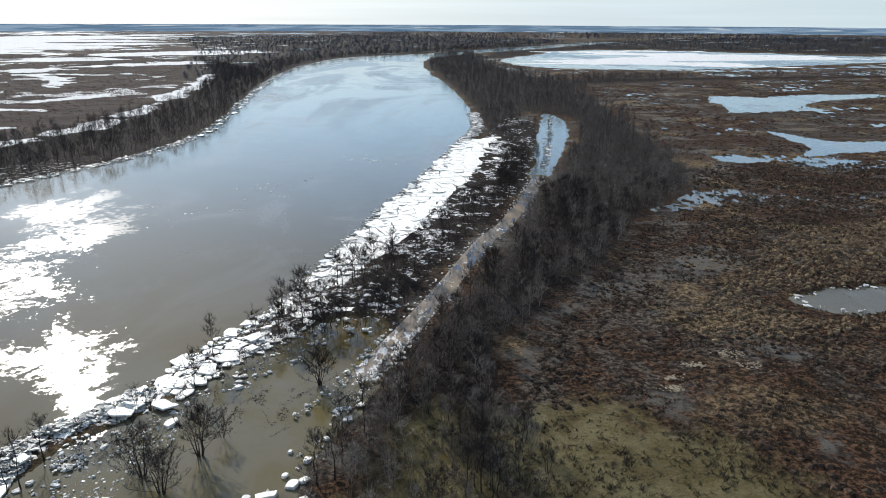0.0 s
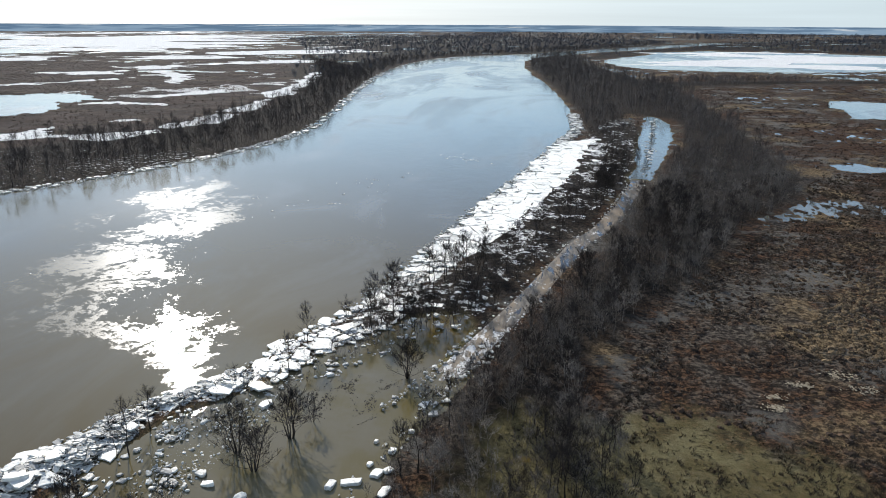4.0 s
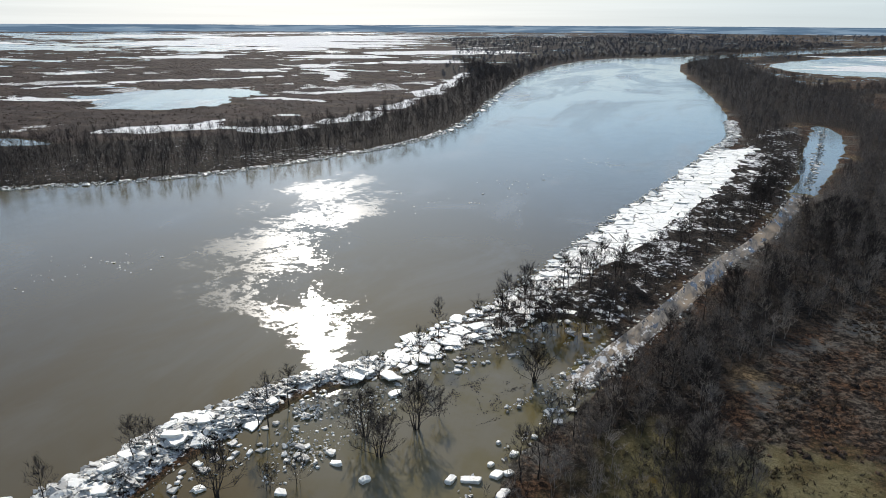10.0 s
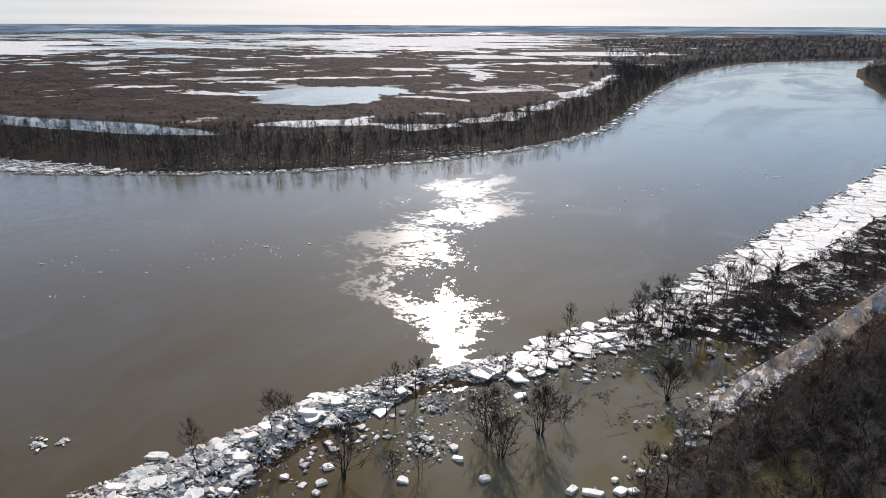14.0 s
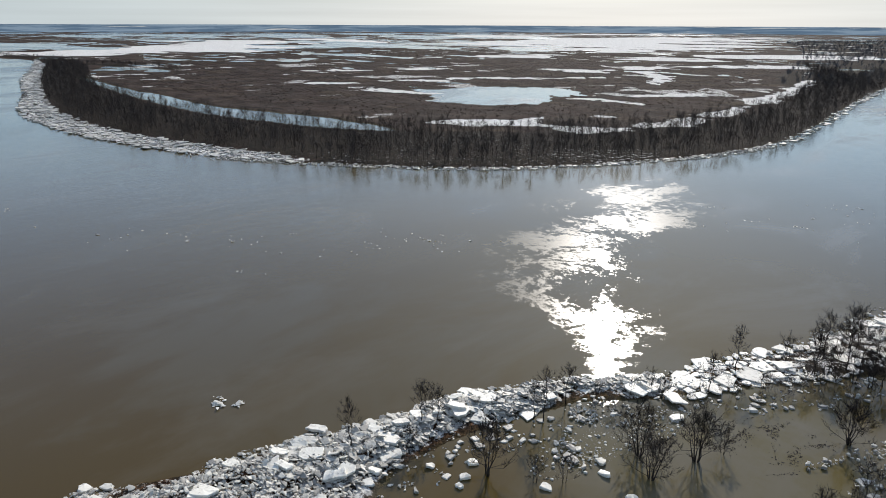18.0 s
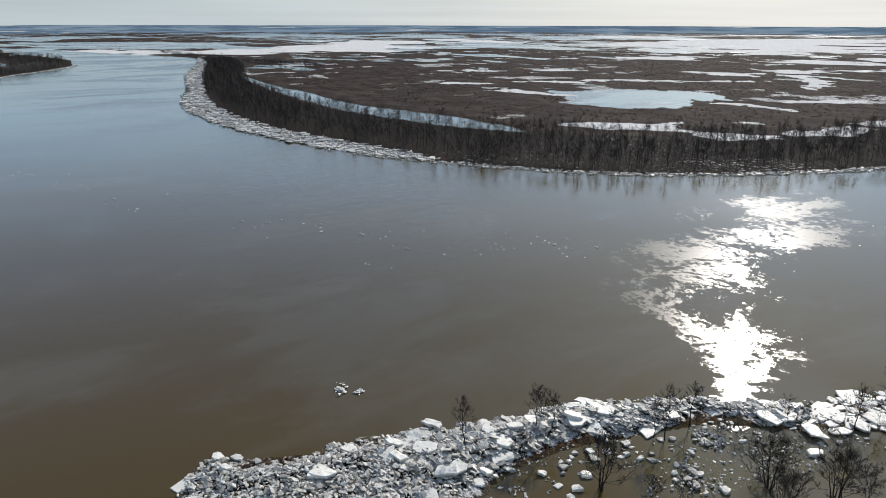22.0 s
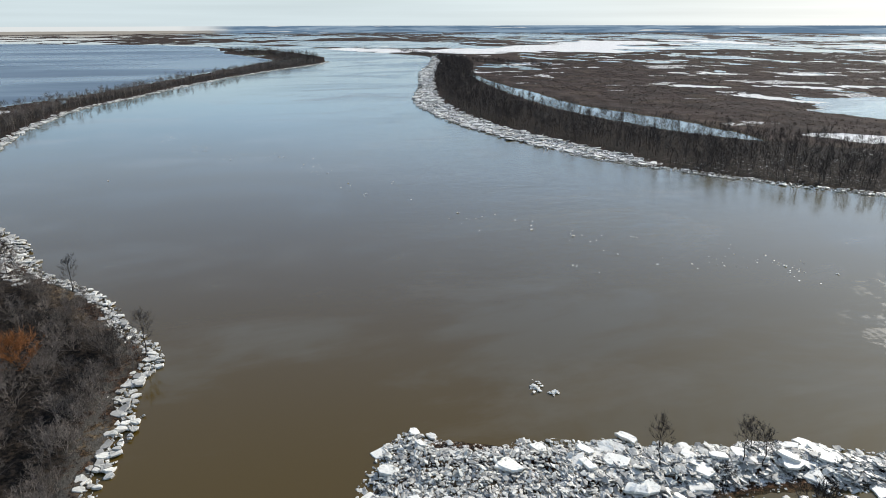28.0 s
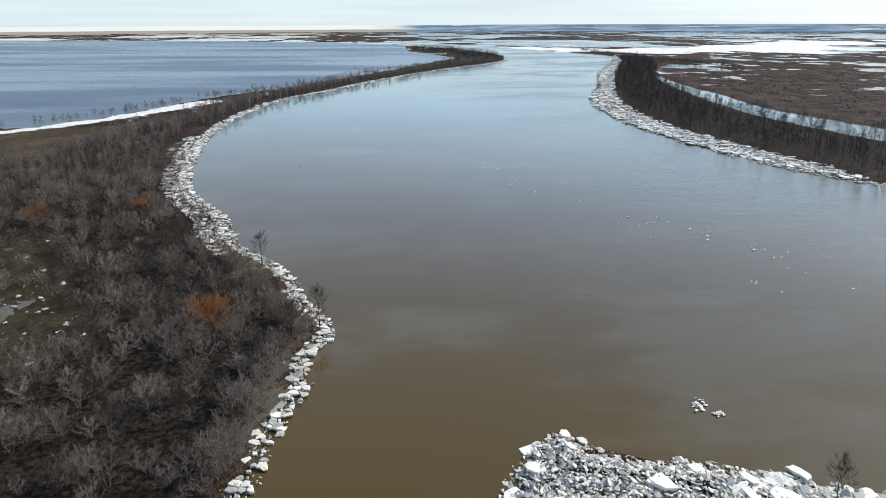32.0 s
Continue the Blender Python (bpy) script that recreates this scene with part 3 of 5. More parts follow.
    ice = np.maximum(step(signed(x, y, FAR_ICE, 400) + rag * 4 + 300 * fuzz(x * 0.6, y, 220, 83, 5), 60, 110), step(signed(x, y, LAKE_E, 300) + rag * 2 + 190 * fuzz(x * 0.35, y, 90, 81, 5), 70, 120))
    ground = ground * (1 - ice) + 0.06 * ice
    snow = np.maximum(snow, ice)
    # far sheets' white glare is coloured in together with the snow streaks
    for line, half in STREAKS:
        line = np.array(line, float)
        lo, hi = line.min(0) - half * 3, line.max(0) + half * 3
        at = (x > lo[0]) & (x < hi[0]) & (y > lo[1]) & (y < hi[1])
        if at.any():
            px, py = x[at], y[at]
            torn = fuzz(px * 0.5, py, half * 1.6, 87, 5) * half * 1.1 + fuzz(px * 0.4, py, half * 0.4, 88, 4) * half * 0.6
            k = 1 - step(distance(px, py, line) + torn, half * 0.55, half * 0.85)
            snow[at] = np.maximum(snow[at], k * 0.92)
            ground[at] = ground[at] * (1 - k) + 0.08 * k
    # snow left along the inner edge of the far wood and on the lake's bar
    rim = distance(x, y, LEE) + rag * 2.0 + broad * 1.2 + fuzz(x, y, 28, 17) * 11 - 5
    lee = (1 - step(rim, 3, 9)) * step(y, 290, 330)
    bar = 1 - step(distance(x, y, np.array([(-400, -285), (-436, -262), (-455, -249), (-478, -236), (-533, -216), (-571, -206), (-590, -200)])) + rag * 1.5 + fuzz(x, y, 22, 19) * 6, 6, 12)
    snow = np.maximum(snow, np.maximum(lee, bar))
    ground = np.where(lee + bar > 0.4, np.maximum(ground, 0.1), ground)
    # the gravel road on its low dike
    road = distance(x, y, ROAD)
    k = 1 - step(road, 3.2, 6.5)
    ground = ground * (1 - k) + k * (0.55 - 0.75 * step(-y, -142, -106))
    shelf = step(signed(x, y, SHEET_RING), -2, 3)
    snow = np.maximum(snow, shelf * 0.30)
    bank = step(river, -9, 0.5)
    ground = ground * (1 - bank) + bank * 0.45
    heaped = signed(x, y, PILE)
    lift = step(heaped, -1.5, 0.8)
    near_point = step(river, -11, -3) * step(-y, 15, 30) * step(x, -480, -440) * (1 - step(x, -215, -185))
    snow = np.maximum(snow, near_point * (0.42 + 0.2 * fuzz(x, y, 6, 97, 3)))
    slush = np.maximum(lift * 0.49, step(signed(x, y, MIDICE), -0.5, 1.5) * 0.46)
    messy = step(signed(x, y, MESS) + rag, -1, 3)
    slush = np.maximum(slush, messy * 0.37)
    apron = step(signed(x, y, APRON) + rag, -1, 3)
    slush = np.maximum(slush, apron * 0.55)
    snow = np.maximum(snow, slush)
    snow = np.maximum(snow, bank * step(y, 15, 40) * (1 - step(y, 170, 200)) * step(x, -110, -90) * 0.5)
    bed = step(river, -2.6, 2.4)
    ground = ground * (1 - bed) - 1.6 * bed
    ground = np.where(lift > 0.05, np.maximum(ground, lift * (heap_top(x, y, heaped) - 0.35)), ground)
    return ground, wood * (1 - apron), np.maximum(mud, bed), np.clip(snow, 0, 1)


def mesh_from(name, verts, faces, mat, smooth=False):
    """A mesh from an array of vertices and arrays of faces that all have one number of corners, or a list of such."""
    groups = faces if isinstance(faces, list) else [faces]
    groups = [g for g in groups if len(g)]
    me = bpy.data.meshes.new(name)
    me.vertices.add(len(verts))
    me.vertices.foreach_set("co", np.asarray(verts, np.float32).ravel())
    loops = np.concatenate([g.ravel() for g in groups]).astype(np.int32)
    sizes = np.concatenate([np.full(len(g), g.shape[1]) for g in groups])
    me.loops.add(len(loops))
    me.loops.foreach_set("vertex_index", loops)
    me.polygons.add(len(sizes))
    me.polygons.foreach_set("loop_start", np.concatenate([[0], np.cumsum(sizes)[:-1]]).astype(np.int32))
    me.polygons.foreach_set("use_smooth", np.full(len(sizes), smooth))
    me.update(calc_edges=True)
    me.validate()
    me.materials.append(mat)
    return me


def height_at(x, y):
    return relief(np.atleast_1d(np.array(x, float)), np.atleast_1d(np.array(y, float)))[0]


# ---- ground, water and distance ----
def build_ground():
    ang = np.radians(np.concatenate([np.arange(-39, 129, 0.28), np.arange(132, 318, 3.0)]))
    rad = np.concatenate([[8, 20, 35, 50, 62], 70 * 1.0106 ** np.arange(405)])
    na, nr = len(ang), len(rad)
    r, a = np.meshgrid(rad, ang, indexing="ij")
    x, y = -r * np.sin(a), r * np.cos(a)
    z, wood, mud, snow = relief(x, y)
    v = np.stack([x.ravel(), y.ravel(), z.ravel()], 1)
    v = np.concatenate([v, [[0, 0, -1.0]]])
    i = (np.arange(nr - 1)[:, None] * na + np.arange(na)[None]).ravel()
    j = (np.arange(nr - 1)[:, None] * na + (np.arange(na)[None] + 1) % na).ravel()
    quads = np.stack([i, i + na, j + na, j], 1)[:, ::-1]
    tris = np.stack([np.full(na, na * nr), np.arange(na), (np.arange(na) + 1) % na], 1)
    me = mesh_from("ground", v, [quads[:, ::-1], tris[:, ::-1]], M_GROUND, True)
    for key, val in (("wood", wood), ("mud", mud), ("snow", snow)):
        at = me.attributes.new(key, "FLOAT", "POINT")
        at.data.foreach_set("value", np.append(val.ravel(), 0).astype(np.float32))
    me.flip_normals() if me.polygons[0].normal.z < 0 else None
    tagged(new("ground", me), "flat brown marsh with reed hummocks, wet hollows and old snow", "ground", kind="structure")


def disc(name, radius, z, n, mat):
    a = np.linspace(0, 2 * math.pi, n, endpoint=False)
    v = np.stack([radius * np.cos(a), radius * np.sin(a), np.full(n, z)], 1)
    v = np.concatenate([v, [[0, 0, z]]])
    return mesh_from(name, v, np.stack([np.full(n, n), np.arange(n), (np.arange(n) + 1) % n], 1), mat)


build_ground()
tagged(new("water", disc("water", 4930, 0.0, 160, M_WATER)), "broad muddy brown river in flood with ruffled patches", "water", kind="structure")


def build_lake():
    n = len(LAKE)
    v = np.column_stack([LAKE, np.full(n, 0.03)])
    me = bpy.data.meshes.new("lake")
    me.from_pydata(v.tolist(), [], [list(range(n))])
    me.materials.append(M_LAKE)
    me.flip_normals() if me.polygons[0].normal.z < 0 else None
    tagged(new("lake", me), "wide wind-ruffled blue marsh lake behind the spit", "lake", kind="structure")


build_lake()


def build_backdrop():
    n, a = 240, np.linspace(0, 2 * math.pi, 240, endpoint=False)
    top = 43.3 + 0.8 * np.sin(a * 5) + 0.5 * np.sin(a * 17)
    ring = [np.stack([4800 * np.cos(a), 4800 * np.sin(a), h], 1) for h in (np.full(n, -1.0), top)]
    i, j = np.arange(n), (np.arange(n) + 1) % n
    tagged(new("backdrop", mesh_from("backdrop", np.concatenate(ring), np.stack([i, j, j + n, i + n], 1), M_FAR)), "self-lit far plain with woods on the horizon, blue haze painted in", "backdrop", kind="structure")


build_backdrop()


def build_road():
    line = ROAD
    way = np.gradient(line, axis=0)
    side = np.stack([way[:, 1], -way[:, 0]], 1) / np.linalg.norm(way, axis=1)[:, None]
    rows, across = [], np.array([-3.0, -2.6, -1.7, -1.2, -0.5, 0.5, 1.2, 1.7, 2.6, 3.0])
    drop = np.array([-0.25, 0.0, -0.03, -0.06, 0.02, 0.02, -0.06, -0.03, 0.0, -0.25])
    for k, (p, s) in enumerate(zip(line, side)):
        top = 0.62 - 0.72 * step(np.array(-p[1]), -142, -106)
        rows.append(np.stack([p[0] + s[0] * across, p[1] + s[1] * across, top + drop], 1))
    v, m = np.concatenate(rows), len(across)
    q = np.array([[a * m + b, a * m + b + 1, (a + 1) * m + b + 1, (a + 1) * m + b] for a in range(len(rows) - 1) for b in range(m - 1)])
    me = mesh_from("road", v, q, M_GRAVEL, True)
    me.flip_normals() if me.polygons[0].normal.z < 0 else None
    tagged(new("road", me), "wet gravel dike road with two wheel tracks, running into the flood", "road", kind="structure")


build_road()


# ---- bare trees ----
def unit(v):
    return v / (np.linalg.norm(v) + 1e-9)


def grow(rng, height, width, limbs, twigs, sprays, trunk_r, twig_r, stems=1, low=0.3, twig_len=1.0, stout=True):
    """Segments (start, end, radius at both) of a bare tree with a rounded crown: those of its stems and those of its crown."""
    trunk, crown = [], []
    for s in range(stems):
        turn = 2 * math.pi * (s + rng.uniform(-0.3, 0.3)) / stems
        out = np.array([math.cos(turn), math.sin(turn), 0.0]) * (width * 0.20 if stems > 1 else 0.0)
        tall = height * (rng.uniform(0.82, 1.0) if stems > 1 else 1.0)
        p, r, pts = np.array([*(out[:2] * 0.15), -0.3]), trunk_r * (0.75 if stems > 1 else 1.0), []
        pts.append(p)
        for k in range(4):
            q = np.array([0, 0, -0.3]) + out * (0.15 + 1.0 * (k + 1) / 4) + np.array([*rng.normal(0, 0.018 * height, 2), tall * 0.80 * (k + 1) / 4])
            trunk.append((p, q, r, r * 0.68))
            p, r = q, r * 0.68
            pts.append(p)
        n = max(3, limbs // stems)
        for k in range(n):
            a = 2.4 * k + turn + rng.normal(0, 0.35)
            lift = (k + rng.uniform(0, 1)) / n  # 0: the lowest limb, 1: the leader
            phi = -0.25 + 1.75 * lift ** 0.85
            mid_z = tall * (low + 1) / 2
            end = np.array([math.cos(a) * math.cos(phi) * width / 2, math.sin(a) * math.cos(phi) * width / 2, mid_z + math.sin(phi) * tall * (1 - low) / 2]) * rng.uniform(0.82, 1.08) + out * 0.9
            u = min(0.98, max(0.12, (end[2] - 0.75 * math.hypot(end[0] - out[0], end[1] - out[1])) / (tall * 0.8)))
            i = min(3, int(u * 4))
            base = pts[i] + (pts[i + 1] - pts[i]) * (u * 4 - i)
            ln = np.linalg.norm(end - base)
            mid = (base + end) / 2 + rng.normal(0, 0.06, 3) * ln + np.array([0, 0, -0.05 * ln])
            rr = max(twig_r * 1.3, trunk_r * 0.24 * (1 - 0.5 * u))
            crown.append((base, mid, rr, rr * 0.65)), crown.append((mid, end, rr * 0.65, twig_r if stout else 0.0))
            d = unit(end - mid)
            for j in range(twigs):
                f = rng.uniform(0.25, 1.0) ** 0.8
                b0 = base + (mid - base) * f * 2 if f < 0.5 else mid + (end - mid) * (f * 2 - 1)
                td = unit(d * 0.7 + rng.normal(0, 0.55, 3) + np.array([0, 0, 0.35]))
                e = b0 + td * twig_len * rng.uniform(0.55, 1.3)
                crown.append((b0, e, twig_r, 0.0))
                for m in range(sprays):
                    c0 = b0 + (e - b0) * rng.uniform(0.2, 0.9)
                    crown.append((c0, c0 + unit(td * 0.9 + rng.normal(0, 0.5, 3) + np.array([0, 0, 0.2])) * twig_len * rng.uniform(0.3, 0.65), twig_r * 0.75, 0.0))
    return trunk, crown


def tubes(segs):
    """Three-sided tapered tubes along the segments, thin ones drawn to a point: vertices, quads and triangles."""
    a = np.array([s[0] for s in segs])
    b = np.array([s[1] for s in segs])
    ra, rb = np.array([s[2] for s in segs]), np.array([s[3] for s in segs])
    w = b - a
    w /= np.linalg.norm(w, axis=1)[:, None] + 1e-9
    ref = np.where(np.abs(w[:, 2:3]) > 0.9, [[1.0, 0, 0]], [[0, 0, 1.0]])
    u = np.cross(w, ref)
    u /= np.linalg.norm(u, axis=1)[:, None]
    t = np.cross(w, u)
    v, quads, tris = [], [], []
    for k in range(len(segs)):
        ring = [u[k] * math.cos(g) + t[k] * math.sin(g) for g in (0, 2.094, 4.189)]
        n = len(v)
        if rb[k] == 0:  # a twig: one thin spike
            v += [a[k] + ring[k % 3] * ra[k], a[k] - ring[k % 3] * ra[k], b[k]]
            tris.append((n, n + 1, n + 2))
            continue
        if k and ra[k] == rb[k - 1] and np.allclose(a[k], b[k - 1]):
            n -= 3  # goes on from the piece before it
        else:
            v += [a[k] + q * ra[k] for q in ring]
        v += [b[k] + q * rb[k] for q in ring]
        quads += [(n, n + 1, n + 4, n + 3), (n + 1, n + 2, n + 5, n + 4), (n + 2, n, n + 3, n + 5)]
    return np.array(v), [np.array(quads, int).reshape(-1, 4), np.array(tris, int).reshape(-1, 3)]


def strip(line, inner, outer):
    """A ring that follows a line at two distances to its right."""
    way = np.gradient(line, axis=0)
    side = np.stack([way[:, 1], -way[:, 0]], 1) / np.linalg.norm(way, axis=1)[:, None]
    return np.concatenate([line + side * inner, (line + side * outer)[::-1]])


def scatter(rng, ring, number, gap=0.0, keep=None):
    """Random places inside a ring."""
    lo, hi = ring.min(0), ring.max(0)
    out = np.zeros((0, 2))
    while len(out) < number:
        p = rng.uniform(lo, hi, (number * 6, 2))
        p = p[inside(p[:, 0], p[:, 1], ring)]
        if keep is not None:
            p = p[keep(p[:, 0], p[:, 1])]
        out = np.concatenate([out, p])
    return out[:number]


def stand(name, label, templates, places, rng, scale=(0.75, 1.15), mat=None, group=None):
    """One wood of many trees too many to count, as a single mesh."""
    z = relief(places[:, 0], places[:, 1])[0]
    vs, fq, ft, tones, base = [], [], [], [], 0
    pick = rng.integers(0, len(templates), len(places))
    for k, (tv, tf) in enumerate(templates):
        sel = np.nonzero(pick == k)[0]
        if not len(sel):
            continue
        a, s = rng.uniform(0, 2 * math.pi, len(sel)), rng.uniform(*scale, len(sel))
        sh = s * rng.uniform(0.85, 1.15, len(sel))
        c, d = np.cos(a) * s, np.sin(a) * s
        x = tv[None, :, 0] * c[:, None] - tv[None, :, 1] * d[:, None] + places[sel, 0][:, None]
        y = tv[None, :, 0] * d[:, None] + tv[None, :, 1] * c[:, None] + places[sel, 1][:, None]
        h = tv[None, :, 2] * sh[:, None] + z[sel][:, None]
        vs.append(np.stack([x, y, h], 2).reshape(-1, 3))
        tones.append(np.repeat(np.clip(rng.normal(0.45, 0.27, len(sel)), 0, 1), len(tv)))
        for g, out in zip(tf, (fq, ft)):
            out.append((g[None] + (np.arange(len(sel)) * len(tv))[:, None, None] + base).reshape(-1, g.shape[1]))
        base += len(sel) * len(tv)
    me = mesh_from(name, np.concatenate(vs), [np.concatenate(fq), np.concatenate(ft)], mat or M_WOOD)
    me.attributes.new("tone", "FLOAT", "POINT").data.foreach_set("value", np.concatenate(tones).astype(np.float32))
    return tagged(new(name, me), label, "woodland", kind="stuff")


rng = np.random.default_rng(7)
# fine trees for the banks near the camera, as things with a trunk and a crown
FINE = [grow(rng, rng.uniform(9.5, 12), rng.uniform(4.6, 5.8), 20, 16, 4, 0.20, 0.022, 1, 0.22, 1.15) for k in range(5)]
FINE += [grow(rng, rng.uniform(7.0, 9.0), rng.uniform(4.0, 5.0), 21, 15, 4, 0.15, 0.021, 3, 0.14, 1.05) for k in range(3)]
FINE += [grow(rng, 5.0, 5.6, 28, 18, 3, 0.08, 0.024, 4, 0.06, 0.9)]
rng_big = np.random.default_rng(31)
FINE += [grow(rng_big, h, 7.0, 40, 17, 4, 0.22, 0.023, 5, 0.12, 1.25) for h in (11.0, 9.5)]
# a tree's stems (four pieces each) are parts of their own
fine_meshes = [([mesh_from("trunk", *tubes(tr[k:k + 4]), M_BARK) for k in range(0, len(tr), 4)], mesh_from("crown", *tubes(cr), M_TWIG)) for tr, cr in FINE]
willow_crown = fine_meshes[8][1].copy()
willow_crown.materials[0] = M_WILLOW
MID = [tubes(sum(grow(rng, rng.uniform(6, 10), rng.uniform(3.2, 4.6), 12, 8, 2, 0.10, 0.030, int(rng.integers(1, 3)), 0.20, 1.1, False), [])) for k in range(10)]
BUSH = [tubes(sum(grow(rng, rng.uniform(4.4, 6.4), rng.uniform(5.0, 6.6), 18, 14, 3, 0.06, 0.024, int(rng.integers(2, 5)), 0.10, 0.9, False), [])) for k in range(8)]
FAR = [tubes(sum(grow(rng, rng.uniform(9, 12), rng.uniform(4.2, 6.0), 12, 6, 1, 0.15, 0.052, int(rng.integers(1, 3)), 0.22, 1.5, False), [])) for k in range(8)]
FARTHER = [tubes(sum(grow(rng, rng.uniform(8, 11), rng.uniform(5.5, 7.5), 9, 6, 0, 0.2, 0.12, 1, 0.12, 2.0, False), [])) for k in range(6)]
DOT = [tubes(sum(grow(rng, rng.uniform(7, 9), rng.uniform(8, 10), 9, 5, 0, 0.2, 0.20, 1, 0.05, 2.6, False), [])) for k in range(4)]


def assemble(root, stems, crown):
    for me in stems:
        new("trunk", me).parent = root
    new("crown", crown).parent = root


def plant(places, kinds, scale, label, group):
    """Single bare trees, each with a trunk and a crown."""
    places = np.array(places, float)
    for p, z in zip(places, relief(places[:, 0], places[:, 1])[0]):
        root = new("tree")
        root.matrix_world = pose(p[0], p[1], max(z, -0.6), 0, 0, rng.uniform(0, 360)) @ Matrix.Scale(rng.uniform(*scale), 4)
        tagged(root, label, "tree", group)
        k = int(rng.choice(kinds))
        assemble(root, *fine_meshes[k])


plant([(-74, 66), (-76, 53), (-72, 68), (-63, 82), (-61.5, 83), (-62, 90), (-46, 112), (-46, 123), (-38, 92), (-35, 133), (-26, 136), (-34, 150), (-27, 163), (-23, 113)],
      (0, 1, 2, 3, 4, 5, 6), (0.66, 0.84), "bare dark tree standing in flood water and ice", "flooded bank trees")
plant([(-45, 86), (-40.5, 82), (-38, 91), (-58, 65), (-23, 113.5)], (9, 10), (0.85, 1.0), "large bare many-stemmed tree standing in flood water", "large flooded trees")
plant([(-59, 95), (-49, 72), (-54, 105), (-48, 88), (-42, 85), (-41, 135), (-52, 69), (-36, 96), (-51, 104), (-70, 60), (-77, 70)],
      (5, 6, 7), (0.5, 0.8), "bare many-stemmed bush standing in flood water and ice", "flooded bank bushes")
plant(scatter(rng, BANK_STRIP, 90, keep=lambda x, y: (y < 330) & (distance(x, y, ROAD) > 4.5) & (signed(x, y, SHEET_RING) < -1)), (0, 1, 2, 3, 4, 5, 6), (0.7, 1.0), "bare dark tree among ice slabs on the river bank", "bank trees")
plant(scatter(rng, BELT_R, 110, keep=lambda x, y: (y < 260) & (distance(x, y, ROAD) > 5) & ((y > 110) | (fuzz(x, y, 5, 103, 2) > -0.1))), range(8), (0.6, 1.0), "bare thin tree in the thicket beside the dike road", "thicket trees")
plant(scatter(rng, POINT_WOOD, 80, keep=lambda x, y: (x > -230) & ~inside(x, y, CLEARING)), (5, 6, 7, 8, 8), (0.7, 1.05), "bare grey bushy tree in the wooded point", "point trees")
plant(scatter(rng, CLEARING, 16), (5, 6, 7), (0.45, 0.8), "bare grey bush in the snowy clearing of the point", "clearing bushes")
plant([(-178, -50), (-137, -27), (-196, -70)], (0, 1), (0.85, 1.0), "bare dark tree at the water's edge of the point", "point edge trees")
for p, sc in (((-135, -49), 1.6), ((-218, -134), 1.4), ((-226, -103), 1.4), ((-139, -52), 1.3)):
    root = new("willow")
    root.matrix_world = pose(p[0], p[1], 0.6, 0, 0, p[0]) @ Matrix.Scale(sc, 4)
    tagged(root, "bare willow bush with rusty orange twigs", "willow", "orange willows")
    assemble(root, fine_meshes[8][0], willow_crown)


def thick(x, y):
    return fuzz(x, y, 11, 101, 3) > -0.6


def sparse(x, y):
    """The low flooded corner of the thicket has only loose groups of trees."""
    return (x + 0.25 * (y - 84) < -3) | (y > 112) | (fuzz(x, y, 5, 103, 2) > 0.05)


stand("thicket", "dense leafless grey thicket along the dike road", MID, scatter(rng, BELT_R, 780, keep=lambda x, y: (y < 330) & (distance(x, y, ROAD) > 4) & sparse(x, y)), rng, (0.5, 1.0), M_THICKET)
stand("bank_thicket", "leafless scrub between the river and the dike road", MID, scatter(rng, BANK_STRIP, 300, keep=lambda x, y: (distance(x, y, ROAD) > 4.5) & (signed(x, y, SHEET_RING) < -1)), rng, (0.35, 0.85), M_BELT)
stand("point_thicket", "dense leafless grey bushes covering the wooded point", BUSH, scatter(rng, POINT_WOOD, 820, keep=lambda x, y: thick(x, y) & (x > -290) & ~inside(x, y, CLEARING)), rng, (0.45, 1.1), M_BUSH)
stand("clearing_scrub", "low leafless scrub scattered over the snowy clearing", BUSH, scatter(rng, CLEARING, 80, keep=lambda x, y: fuzz(x, y, 9, 105, 3) > -0.25), rng, (0.3, 0.75), M_BUSH)
stand("point_edge_brush", "low leafless brush along the edge of the wooded point", MID, scatter(rng, strip(curve(POINT_BANK)[45:98], 2.8, 9), 330), rng, (0.35, 0.7), M_BUSH)
stand("point_far_wood", "leafless grey wood on the far part of the point", FAR, scatter(rng, POINT_WOOD, 560, keep=lambda x, y: x < -270), rng, (0.45, 0.75), M_BUSH)
stand("lake_edge_brush", "pale leafless brush on the snowy shore of the lake", FARTHER, scatter(rng, strip(curve([(-415, -330), (-440, -285), (-475, -258), (-520, -236), (-600, -216), (-700, -178)]), -9, 9), 130, keep=lambda x, y: fuzz(x, y, 18, 109, 3) > -0.1), rng, (0.35, 0.7), M_BUSH)
stand("spit_tip_wood", "leafless wood on the hooked tip of the spit", FARTHER, scatter(rng, SPIT_TIP, 520), rng, (0.6, 0.95), M_BELT)
stand("tongue_wood", "dark tongue of leafless trees running into the marsh", FARTHER, scatter(rng, FAR_TONGUE, 170), rng, (0.5, 0.8), M_BELT)
stand("tail_wood", "thin line of leafless trees along the far river mouth", FARTHER, scatter(rng, BELT_TAIL, 260), rng, (0.4, 0.65), M_BELT)
stand("river_wood", "leafless wood along the bend of the river", FAR, scatter(rng, BELT_R, 1500, keep=lambda x, y: y > 300), rng)
stand("far_bank_wood", "long belt of leafless trees on the opposite bank", FAR, scatter(rng, FAR_BELT, 3900, keep=lambda x, y: (x > -1300) & (y < 1300)), rng, (0.6, 1.0), mat=M_BELT)
